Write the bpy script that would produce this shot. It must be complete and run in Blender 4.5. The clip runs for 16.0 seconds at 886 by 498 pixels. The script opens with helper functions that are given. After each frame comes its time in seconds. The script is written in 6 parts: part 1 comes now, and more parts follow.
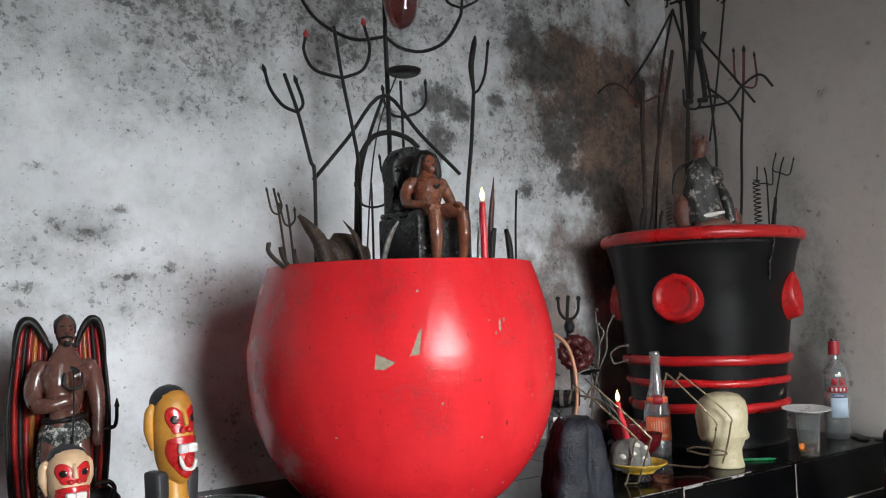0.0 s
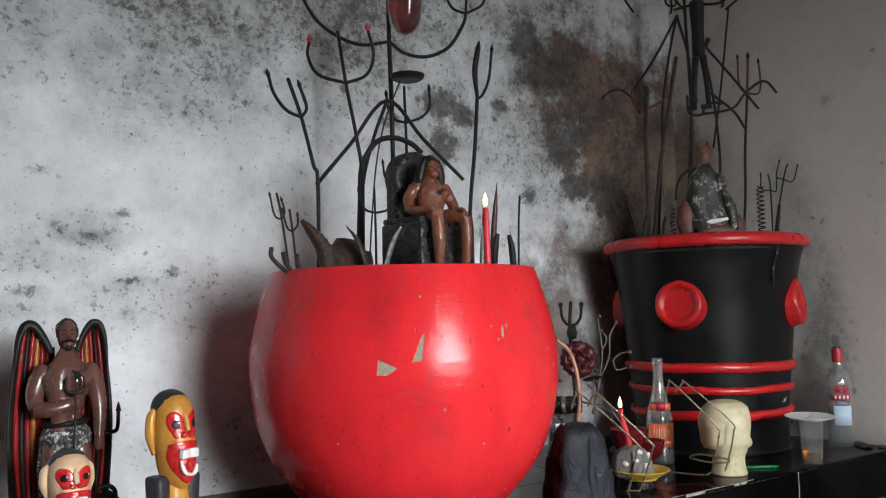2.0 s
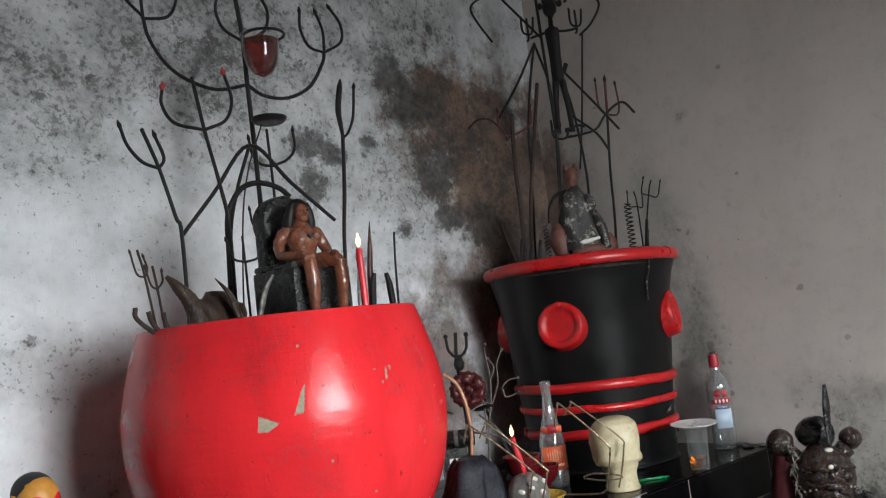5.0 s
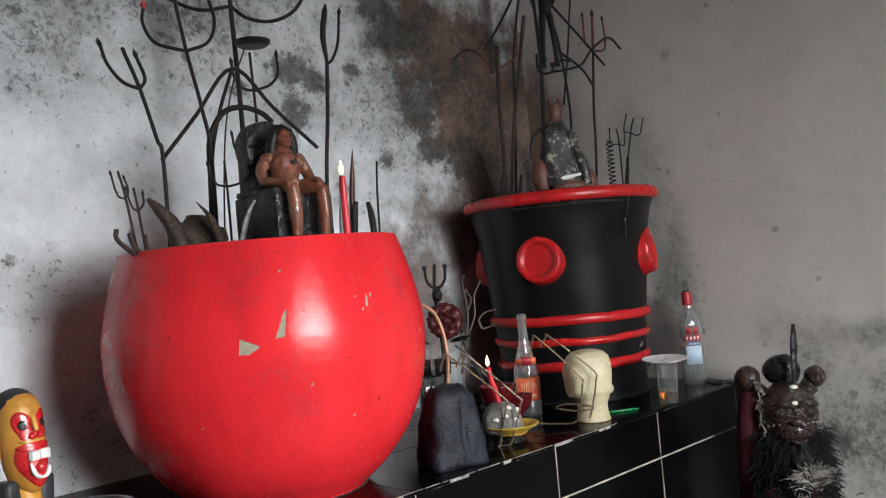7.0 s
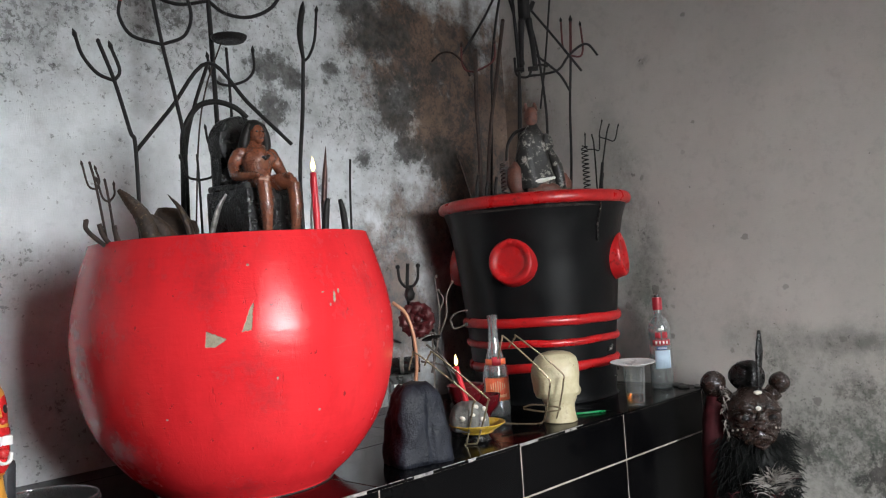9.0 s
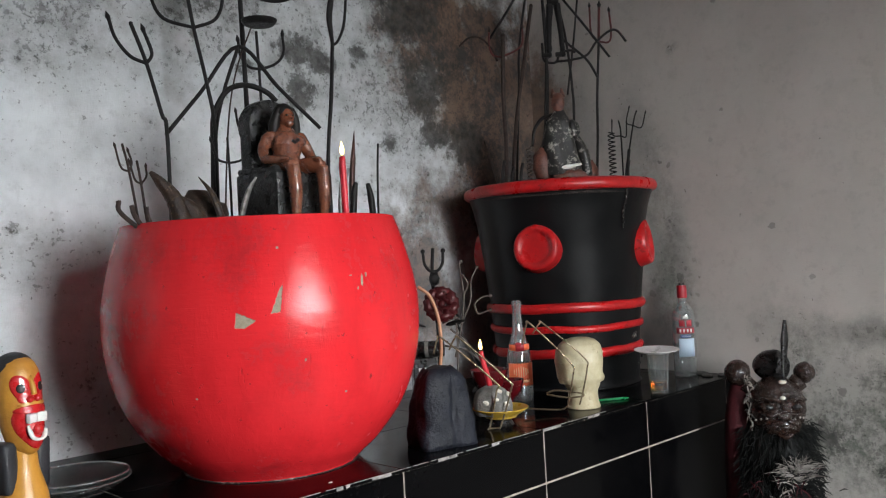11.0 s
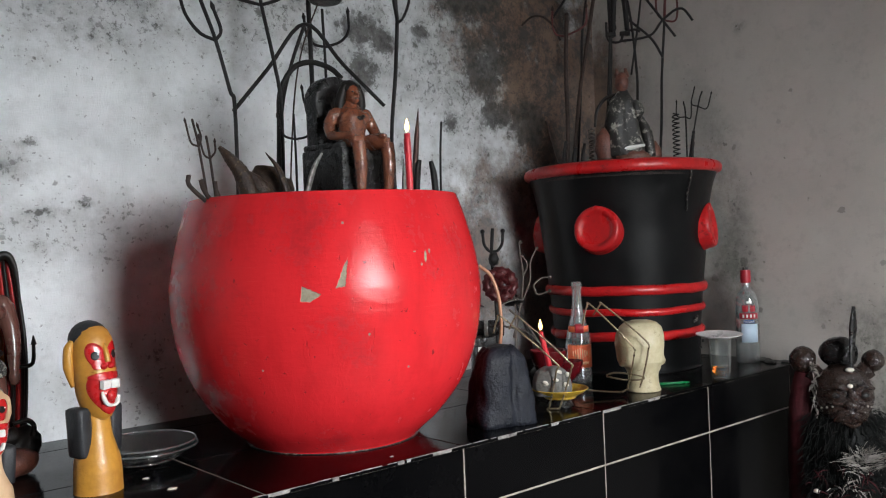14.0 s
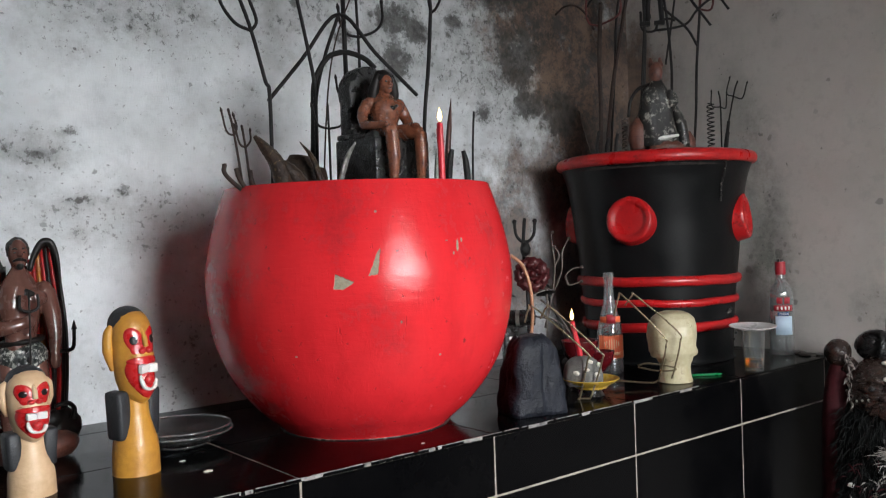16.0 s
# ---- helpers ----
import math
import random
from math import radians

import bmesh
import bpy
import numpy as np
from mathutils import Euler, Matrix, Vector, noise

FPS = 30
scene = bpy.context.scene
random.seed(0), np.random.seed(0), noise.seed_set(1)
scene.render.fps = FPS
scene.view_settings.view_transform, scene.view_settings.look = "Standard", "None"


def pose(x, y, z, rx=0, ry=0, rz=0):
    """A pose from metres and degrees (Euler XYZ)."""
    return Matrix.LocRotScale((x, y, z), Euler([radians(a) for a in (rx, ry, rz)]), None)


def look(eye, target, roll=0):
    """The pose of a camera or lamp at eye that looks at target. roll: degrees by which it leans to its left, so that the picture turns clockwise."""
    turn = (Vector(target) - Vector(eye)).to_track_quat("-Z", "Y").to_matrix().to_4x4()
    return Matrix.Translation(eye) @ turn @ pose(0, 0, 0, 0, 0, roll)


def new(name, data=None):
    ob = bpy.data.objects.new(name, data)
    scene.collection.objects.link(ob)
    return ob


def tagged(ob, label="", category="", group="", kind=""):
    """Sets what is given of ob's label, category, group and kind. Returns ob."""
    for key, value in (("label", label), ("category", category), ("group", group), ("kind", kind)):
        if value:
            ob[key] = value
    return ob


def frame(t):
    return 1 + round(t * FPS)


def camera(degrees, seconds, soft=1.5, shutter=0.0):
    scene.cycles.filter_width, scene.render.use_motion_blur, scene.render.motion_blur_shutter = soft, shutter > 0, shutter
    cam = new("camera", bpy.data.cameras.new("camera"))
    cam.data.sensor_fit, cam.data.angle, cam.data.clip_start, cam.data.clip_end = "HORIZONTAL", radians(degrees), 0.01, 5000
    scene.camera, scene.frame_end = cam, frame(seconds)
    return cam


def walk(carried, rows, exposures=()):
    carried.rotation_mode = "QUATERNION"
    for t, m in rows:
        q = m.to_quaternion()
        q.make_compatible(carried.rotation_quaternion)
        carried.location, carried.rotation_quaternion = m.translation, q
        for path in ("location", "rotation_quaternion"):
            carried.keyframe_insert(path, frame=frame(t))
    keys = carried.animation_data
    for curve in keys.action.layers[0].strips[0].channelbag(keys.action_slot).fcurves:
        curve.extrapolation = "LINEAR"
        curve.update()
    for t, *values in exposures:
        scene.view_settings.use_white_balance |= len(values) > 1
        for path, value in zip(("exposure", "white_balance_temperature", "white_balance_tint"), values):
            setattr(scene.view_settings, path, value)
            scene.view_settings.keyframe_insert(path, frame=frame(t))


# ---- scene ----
cam = camera(54.3, 16.0, soft=1.1, shutter=0.5)
PATH = [
    (0, (-0.72, -1.306, 1.325), (0.459, 0.304, 1.462), -1.7),
    (0.5, (-0.725, -1.312, 1.33), (0.461, 0.294, 1.454), -1.6),
    (1, (-0.721, -1.309, 1.326), (0.458, 0.3, 1.473), -1.7),
    (1.5, (-0.718, -1.301, 1.324), (0.452, 0.313, 1.484), -1.8),
    (2, (-0.719, -1.303, 1.328), (0.455, 0.309, 1.475), -1.4),
    (2.5, (-0.716, -1.298, 1.332), (0.464, 0.308, 1.498), -1.7),
    (3, (-0.7, -1.294, 1.344), (0.501, 0.291, 1.55), -2.0),
    (3.5, (-0.691, -1.295, 1.371), (0.584, 0.224, 1.633), -2.9),
    (4, (-0.685, -1.291, 1.385), (0.639, 0.169, 1.721), -2.8),
    (4.5, (-0.691, -1.292, 1.358), (0.66, 0.162, 1.603), -6.4),
    (5, (-0.684, -1.292, 1.345), (0.694, 0.143, 1.545), -6.8),
    (7.5, (-0.699, -1.291, 1.332), (0.723, 0.114, 1.371), -4.7),
    (8, (-0.694, -1.294, 1.326), (0.738, 0.101, 1.392), -4.1),
    (8.5, (-0.696, -1.319, 1.322), (0.741, 0.07, 1.387), -3.9),
    (9, (-0.691, -1.323, 1.326), (0.748, 0.065, 1.374), -3.9),
    (11.5, (-0.707, -1.318, 1.328), (0.692, 0.111, 1.342), -3.1),
    (12, (-0.698, -1.293, 1.336), (0.704, 0.133, 1.348), -3.3),
    (12.5, (-0.707, -1.293, 1.33), (0.677, 0.151, 1.346), -2.7),
    (13, (-0.714, -1.293, 1.318), (0.627, 0.191, 1.334), -2.4),
    (13.5, (-0.721, -1.299, 1.312), (0.603, 0.2, 1.31), -2.0),
    (14, (-0.721, -1.305, 1.314), (0.593, 0.204, 1.3), -2.3),
    (14.5, (-0.723, -1.302, 1.311), (0.581, 0.215, 1.301), -2.2),
    (15, (-0.717, -1.299, 1.311), (0.553, 0.246, 1.312), -2.1),
    (15.5, (-0.719, -1.305, 1.306), (0.544, 0.246, 1.31), -2.0),
    (16, (-0.728, -1.312, 1.31), (0.529, 0.244, 1.278), -2.0),
]
walk(cam, [(t, look(eye, target, roll)) for t, eye, target, roll in PATH],
     exposures=[(0.0, -0.11), (2.5, -0.11), (4.0, 0.0), (5.0, -0.10), (8.5, 0.04), (11.5, -0.18), (13.5, -0.20), (16.0, -0.20)])

# ---- light ----
world = bpy.data.worlds.new("world")
scene.world = world
world.use_nodes = True
wn = world.node_tree
sky = wn.nodes.new("ShaderNodeTexSky")
sky.sky_type, sky.sun_disc = "NISHITA", False
sky.sun_elevation, sky.sun_rotation = radians(40), radians(200)
wn.links.new(sky.outputs["Color"], wn.nodes["Background"].inputs["Color"])
wn.nodes["Background"].inputs["Strength"].default_value = 0.12

# overcast daylight that falls in through the opening facing the altar, from above the lintel's line downwards
DAY = bpy.data.lights.new("daylight", "AREA")
DAY.shape, DAY.size, DAY.size_y, DAY.energy, DAY.color = "RECTANGLE", 3.2, 2.2, 1720.0, (0.93, 0.97, 1.0)
day = new("daylight", DAY)
day.matrix_world = look((0.1, -4.7, 2.65), (0.1, 0.77, 1.2))


# ---- materials ----
def nodes(name):
    m = bpy.data.materials.new(name)
    m.use_nodes = True
    t = m.node_tree
    return m, t, t.nodes["Principled BSDF"]


def node(t, kind, **v):
    n = t.nodes.new(kind)
    for k, x in v.items():
        if k in n.inputs:
            n.inputs[k].default_value = x
    return n


def noise_fac(t, coord, scale, detail=4.0, rough=0.6, lo=0.35, hi=0.65):
    n = node(t, "ShaderNodeTexNoise", Scale=scale, Detail=detail, Roughness=rough)
    t.links.new(coord, n.inputs["Vector"])
    r = node(t, "ShaderNodeMapRange")
    r.interpolation_type = "SMOOTHSTEP"
    r.inputs["From Min"].default_value, r.inputs["From Max"].default_value = lo, hi
    t.links.new(n.outputs["Fac"], r.inputs["Value"])
    return r.outputs["Result"]


def mix(t, fac, a, b):
    n = t.nodes.new("ShaderNodeMix")
    n.data_type = "RGBA"
    for sock, v in ((n.inputs[0], fac), (n.inputs[6], a), (n.inputs[7], b)):
        if isinstance(v, (int, float)):
            sock.default_value = v
        elif isinstance(v, tuple):
            sock.default_value = (*v, 1)
        else:
            t.links.new(v, sock)
    return n.outputs[2]


def calc(t, op, a, b=0.0, clamp=False):
    n = t.nodes.new("ShaderNodeMath")
    n.operation, n.use_clamp = op, clamp
    for i, v in enumerate((a, b)):
        if isinstance(v, (int, float)):
            n.inputs[i].default_value = v
        else:
            t.links.new(v, n.inputs[i])
    return n.outputs[0]


def bump(t, p, height, strength, distance=0.002):
    b = node(t, "ShaderNodeBump", Strength=strength, Distance=distance)
    t.links.new(height, b.inputs["Height"])
    t.links.new(b.outputs["Normal"], p.inputs["Normal"])


def paint(name, base, dark, rough=0.4, metal=0.0, scale=12.0, fine=160.0, amount=0.6, relief=0.25, coat=0.0, dirt=None, spec=0.5, dirt_from=0.56):
    """Two scales of colour variation, fine relief and uneven gloss."""
    m, t, p = nodes(name)
    co = t.nodes.new("ShaderNodeTexCoord").outputs["Object"]
    big = noise_fac(t, co, scale, 5, 0.65, 0.35, 0.7)
    small = noise_fac(t, co, fine, 3, 0.6, 0.3, 0.7)
    c = mix(t, calc(t, "MULTIPLY", big, amount), base, dark)
    c = mix(t, calc(t, "MULTIPLY", small, amount * 0.35), c, dark)
    if dirt:
        c = mix(t, noise_fac(t, co, scale * 2.3, 8, 0.75, dirt_from, dirt_from + 0.1), c, dirt)
    t.links.new(c, p.inputs["Base Color"])
    p.inputs["Metallic"].default_value = metal
    t.links.new(calc(t, "ADD", calc(t, "MULTIPLY", big, 0.18), rough - 0.06), p.inputs["Roughness"])
    p.inputs["Specular IOR Level"].default_value = spec
    p.inputs["Coat Weight"].default_value = coat
    p.inputs["Coat Roughness"].default_value = 0.12
    bump(t, p, calc(t, "ADD", small, big), relief, 0.0009)
    return m


def blob(t, parts, warp, cx, cz, rx, rz, soft=0.6):
    """1 in the middle of an uneven patch, 0 outside it."""
    dx = calc(t, "DIVIDE", calc(t, "SUBTRACT", parts[0], cx), rx)
    dz = calc(t, "DIVIDE", calc(t, "SUBTRACT", parts[1], cz), rz)
    d = calc(t, "SQRT", calc(t, "ADD", calc(t, "MULTIPLY", dx, dx), calc(t, "MULTIPLY", dz, dz)))
    d = calc(t, "ADD", d, warp)
    r = node(t, "ShaderNodeMapRange")
    r.interpolation_type = "SMOOTHSTEP"
    r.inputs["From Min"].default_value, r.inputs["From Max"].default_value = 1.0 + soft * 0.5, 1.0 - soft
    t.links.new(d, r.inputs["Value"])
    return r.outputs["Result"]


def plaster(name, axis, base, grey, black_patches, brown_shade_patches, mist_shade_patches, green=None, speck=0.62, dots=0.7):
    """Old limewashed plaster with mould: sooty patches, brown damp, grey film and specks; the brown and grey also hold
    painted shade.
    """
    m, t, p = nodes(name)
    co = t.nodes.new("ShaderNodeTexCoord").outputs["Object"]
    sep = t.nodes.new("ShaderNodeSeparateXYZ")
    t.links.new(co, sep.inputs[0])
    uv = (sep.outputs[axis], sep.outputs[2])
    w = node(t, "ShaderNodeTexNoise", Scale=5.0, Detail=3.0, Roughness=0.5)
    t.links.new(co, w.inputs["Vector"])
    w2 = node(t, "ShaderNodeTexNoise", Scale=19.0, Detail=9.0, Roughness=0.78)
    t.links.new(co, w2.inputs["Vector"])
    warp = calc(t, "ADD", calc(t, "MULTIPLY", calc(t, "SUBTRACT", w.outputs["Fac"], 0.5), 1.7), calc(t, "MULTIPLY", calc(t, "SUBTRACT", w2.outputs["Fac"], 0.5), 1.5))

    def union(patches, soft):
        total = None
        for q in patches:
            f = blob(t, uv, warp, *q[:4], soft)
            if len(q) > 4:
                f = calc(t, "MULTIPLY", f, q[4])
            total = f if total is None else calc(t, "MAXIMUM", total, f)
        return total

    def level(scale, detail, rough):
        n = node(t, "ShaderNodeTexNoise", Scale=scale, Detail=detail, Roughness=rough)
        t.links.new(co, n.inputs["Vector"])
        return n.outputs["Fac"]

    def step(value, lo, hi):
        r = node(t, "ShaderNodeMapRange")
        r.interpolation_type = "SMOOTHSTEP"
        r.inputs["From Min"].default_value, r.inputs["From Max"].default_value = lo, hi
        t.links.new(value, r.inputs["Value"])
        return r.outputs["Result"]

    grain = noise_fac(t, co, 240, 4, 0.7, 0.3, 0.7)
    c = mix(t, calc(t, "MULTIPLY", noise_fac(t, co, 2.6, 6, 0.6, 0.38, 0.68), 0.7), base, grey)
    c = mix(t, calc(t, "MULTIPLY", noise_fac(t, co, 11, 7, 0.7, 0.45, 0.7), 0.4), c, grey)
    c = mix(t, calc(t, "MULTIPLY", noise_fac(t, co, 27, 8, 0.72, 0.50, 0.66), 0.22), c, tuple(0.7 * v for v in grey))
    mist_shade = union(mist_shade_patches, 0.95)
    c = mix(t, calc(t, "MULTIPLY", mist_shade, calc(t, "ADD", calc(t, "MULTIPLY", noise_fac(t, co, 9, 9, 0.78, 0.40, 0.64), 0.36), 0.52)), c, (0.15, 0.145, 0.135))
    dens = calc(t, "MULTIPLY", mist_shade, 0.36)
    if brown_shade_patches:
        br = union(brown_shade_patches, 0.5)
        tone = mix(t, noise_fac(t, co, 20, 10, 0.80, 0.42, 0.58), (0.145, 0.078, 0.045), (0.022, 0.013, 0.009))
        c = mix(t, calc(t, "MULTIPLY", br, 0.93), c, mix(t, noise_fac(t, co, 6, 6, 0.7, 0.45, 0.68), tone, (0.18, 0.105, 0.064)))
        dens = calc(t, "MAXIMUM", dens, calc(t, "MULTIPLY", br, 0.22))
    if black_patches:
        bl = union(black_patches, 0.9)
        c = mix(t, calc(t, "MULTIPLY", bl, calc(t, "ADD", calc(t, "MULTIPLY", noise_fac(t, co, 40, 8, 0.78, 0.42, 0.58), 0.6), 0.15)), c, (0.040, 0.037, 0.033))
        dens = calc(t, "MAXIMUM", dens, calc(t, "MULTIPLY", bl, 0.80))
    if green:
        g = union(green, 0.8)
        # green stain; its even share also paints the low wall's shade
        c = mix(t, calc(t, "MULTIPLY", g, calc(t, "ADD", 0.34, calc(t, "MULTIPLY", noise_fac(t, co, 10, 10, 0.74, 0.44, 0.62), 0.58))), c, (0.085, 0.097, 0.080))
        dens = calc(t, "MAXIMUM", dens, calc(t, "MULTIPLY", g, 0.36))
    # colonies of spots: the thicker the mould, the more of them run together
    lift = calc(t, "MULTIPLY", dens, 0.42)
    big = step(calc(t, "ADD", level(21, 9, 0.74), lift), speck + 0.05, speck + 0.12)
    tiny = step(calc(t, "ADD", level(64, 6, 0.66), lift), speck + 0.04, speck + 0.10)
    # single round spots, sparse on clean lime and crowded where mould grows
    wv = node(t, "ShaderNodeTexNoise", Scale=55.0, Detail=3.0, Roughness=0.6)
    t.links.new(co, wv.inputs["Vector"])
    shifted = t.nodes.new("ShaderNodeVectorMath")
    shifted.operation = "MULTIPLY_ADD"
    t.links.new(wv.outputs["Color"], shifted.inputs[0])
    shifted.inputs[1].default_value = (0.022, 0.022, 0.022)
    t.links.new(co, shifted.inputs[2])
    spots = None
    for scale, share, most in ((26, 0.055, 0.40), (58, 0.06, 0.55), (120, 0.04, 0.6)):
        vor = node(t, "ShaderNodeTexVoronoi", Scale=scale)
        t.links.new(shifted.outputs[0], vor.inputs["Vector"])
        rgb = t.nodes.new("ShaderNodeSeparateColor")
        t.links.new(vor.outputs["Color"], rgb.inputs[0])
        chosen = calc(t, "LESS_THAN", rgb.outputs[0], calc(t, "ADD", calc(t, "MULTIPLY", dens, most), share * dots))
        size = calc(t, "ADD", calc(t, "MULTIPLY", rgb.outputs[1], 0.34), 0.10)
        edge = step(calc(t, "SUBTRACT", size, vor.outputs["Distance"]), 0.0, 0.10)
        f = calc(t, "MULTIPLY", calc(t, "MULTIPLY", edge, chosen), calc(t, "ADD", calc(t, "MULTIPLY", rgb.outputs[2], 0.65), 0.15))
        spots = f if spots is None else calc(t, "MAXIMUM", spots, f)
    ink = mix(t, noise_fac(t, co, 30, 4, 0.6, 0.3, 0.7), (0.020, 0.019, 0.018), (0.085, 0.080, 0.072))
    c = mix(t, calc(t, "MULTIPLY", calc(t, "MAXIMUM", calc(t, "MAXIMUM", calc(t, "MULTIPLY", big, 0.9), calc(t, "MULTIPLY", tiny, 0.6)), calc(t, "MULTIPLY", spots, 0.8)), 0.86), c, ink)
    t.links.new(c, p.inputs["Base Color"])
    p.inputs["Roughness"].default_value = 0.82
    bump(t, p, calc(t, "ADD", calc(t, "MULTIPLY", grain, 0.5), calc(t, "MULTIPLY", noise_fac(t, co, 6, 6, 0.6, 0.2, 0.8), 2.0)), 0.25, 0.003)
    return m


M_BACK = plaster("mouldy_white_plaster", 0, (0.80, 0.82, 0.84), (0.55, 0.565, 0.58),
                 [(1.16, 2.22, 0.13, 0.12), (1.24, 2.12, 0.16, 0.10), (0.78, 1.96, 0.10, 0.05), (0.88, 1.93, 0.06, 0.04), (1.03, 1.975, 0.05, 0.035), (0.80, 1.82, 0.06, 0.10, 0.9),
                  (1.32, 1.90, 0.12, 0.16), (1.13, 1.70, 0.06, 0.05, 0.8), (1.36, 1.74, 0.12, 0.06), (1.50, 1.72, 0.12, 0.10), (0.62, 1.88, 0.05, 0.03, 0.7), (-0.05, 2.32, 0.10, 0.05, 0.9), (0.56, 2.20, 0.16, 0.10, 0.6), (1.64, 1.55, 0.2, 0.2, 0.6), (-0.21, 1.525, 0.035, 0.016, 0.7), (-0.14, 1.58, 0.03, 0.014, 0.7), (-0.32, 1.67, 0.03, 0.016, 0.6), (-0.02, 1.44, 0.025, 0.02, 0.6), (-0.34, 1.40, 0.05, 0.02, 0.6), (-0.10, 1.42, 0.06, 0.012, 0.5), (0.14, 1.06, 0.02, 0.04, 0.6), (0.33, 1.70, 0.03, 0.03, 0.4), (0.95, 1.60, 0.04, 0.05, 0.5)],
                 # last two patches: brown mould plus painted shadow between the pots
                 [(1.38, 2.10, 0.28, 0.24), (1.62, 2.08, 0.26, 0.30), (1.50, 1.86, 0.24, 0.20), (1.66, 1.60, 0.28, 0.46), (1.45, 1.45, 0.14, 0.22, 0.8), (1.60, 1.2, 0.35, 0.4, 0.7), (1.80, 1.92, 0.22, 0.36), (1.80, 1.5, 0.24, 0.5), (1.30, 2.16, 0.16, 0.12, 0.8), (1.27, 1.24, 0.17, 0.36, 0.85), (1.12, 1.10, 0.12, 0.24, 0.6)],
                 # broad high patches: grey mould, widened to paint the light's fall-off upwards
                 [(0.2, 2.55, 1.7, 0.74), (-0.5, 2.22, 0.5, 0.34, 0.8), (-0.08, 1.37, 0.34, 0.10, 0.6), (-0.33, 1.46, 0.20, 0.08, 0.6), (-0.03, 1.0, 0.14, 0.14, 0.5), (0.30, 1.62, 0.25, 0.12, 0.35), (0.02, 2.10, 0.34, 0.34), (0.30, 2.15, 0.35, 0.28), (0.10, 1.86, 0.34, 0.16, 0.45), (0.15, 2.45, 0.9, 0.34), (-0.1, 2.27, 0.16, 0.08), (0.62, 2.20, 0.40, 0.30), (1.25, 2.25, 0.45, 0.35), (1.2, 1.9, 0.5, 0.4, 0.8), (-0.22, 1.53, 0.10, 0.06), (0.80, 1.9, 0.24, 0.22, 0.7), (-0.36, 1.36, 0.2, 0.1, 0.6), (0.5, 2.6, 1.4, 0.3, 0.8), (0.2, 1.02, 0.25, 0.2, 0.5), (-0.5, 1.8, 0.2, 0.3, 0.5), (-0.4, 2.3, 0.6, 0.32), (0.5, 2.38, 0.8, 0.28), (0.45, 1.98, 0.35, 0.16, 0.6)])
M_SIDE = plaster("stained_grey_plaster", 1, (0.53, 0.487, 0.453), (0.44, 0.407, 0.375),
                 [(-0.26, 0.72, 0.12, 0.10, 0.8), (-0.50, 0.66, 0.20, 0.10, 0.8), (-0.47, 0.90, 0.10, 0.05, 0.6), (0.17, 1.12, 0.05, 0.10, 0.5), (0.22, 1.40, 0.05, 0.12, 0.5), (0.17, 1.98, 0.03, 0.02, 0.5)],
                 [(0.74, 1.78, 0.13, 0.28, 0.85), (0.74, 1.45, 0.10, 0.35, 0.6)],
                 [(0.62, 1.8, 0.16, 0.5, 0.6), (0.24, 1.30, 0.10, 0.26, 0.7), (-0.45, 1.04, 0.22, 0.05, 0.6), (0.33, 1.75, 0.08, 0.20, 0.4)],
                 [(0.20, 1.16, 0.10, 0.20, 0.8), (-0.22, 0.78, 0.16, 0.26), (-0.45, 0.72, 0.30, 0.26), (-0.42, 1.04, 0.20, 0.035, 0.7), (-0.58, 0.95, 0.10, 0.14, 0.8), (0.30, 1.55, 0.08, 0.25, 0.5), (-0.12, 1.05, 0.10, 0.06, 0.6), (-0.35, 0.90, 0.14, 0.10, 0.8)], speck=0.68, dots=0.08)
M_PLAIN = paint("dull_room_plaster", (0.36, 0.35, 0.335), (0.26, 0.25, 0.24), 0.85, scale=3.0, relief=0.2)
# unseen ceiling, kept pale so it bounces light onto the upper walls
M_CEIL = paint("unseen_bounce_ceiling", (0.72, 0.71, 0.69), (0.60, 0.59, 0.57), 0.85, scale=3.0, relief=0.2)
M_FLOOR = paint("dark_cement_floor", (0.070, 0.067, 0.064), (0.040, 0.038, 0.037), 0.6, scale=4.0)
M_IRON = paint("blackened_iron", (0.0045, 0.0045, 0.005), (0.014, 0.011, 0.0095), 0.46, 0.0, 60, 400, 0.7, 0.5, spec=0.28)
M_RUST = paint("rusty_iron", (0.048, 0.027, 0.020), (0.02, 0.015, 0.013), 0.65, 0.3, 60, 400, 0.8, 0.6)
M_REDTIP = paint("red_painted_tip", (0.42, 0.03, 0.03), (0.16, 0.02, 0.02), 0.45, 0, 80, 300)
M_REDROD = paint("dull_red_rod", (0.13, 0.024, 0.022), (0.04, 0.015, 0.015), 0.5, 0.1, 60, 300)
M_TRIM = paint("red_trim_enamel", (0.52, 0.012, 0.014), (0.30, 0.008, 0.010), 0.32, 0, 14, 120, 0.6, 0.3, dirt=(0.20, 0.01, 0.01))
M_SOIL = paint("dark_soil", (0.030, 0.022, 0.018), (0.010, 0.008, 0.007), 0.9, 0, 40, 200, 0.8, 1.0)
M_TILE = paint("black_glazed_tile", (0.0016, 0.0016, 0.0019), (0.0038, 0.0036, 0.0038), 0.12, 0, 5, 90, 0.6, 0.05, spec=0.06)
M_GROUT = paint("pale_grout", (0.44, 0.375, 0.31), (0.17, 0.14, 0.12), 0.85, 0, 18, 200, 0.8, 0.5)
M_EDGE = paint("chipped_tile_edge", (0.46, 0.42, 0.40), (0.08, 0.07, 0.07), 0.6, 0, 40, 260, 1.0, 0.8, dirt=(0.012, 0.012, 0.012), dirt_from=0.54)
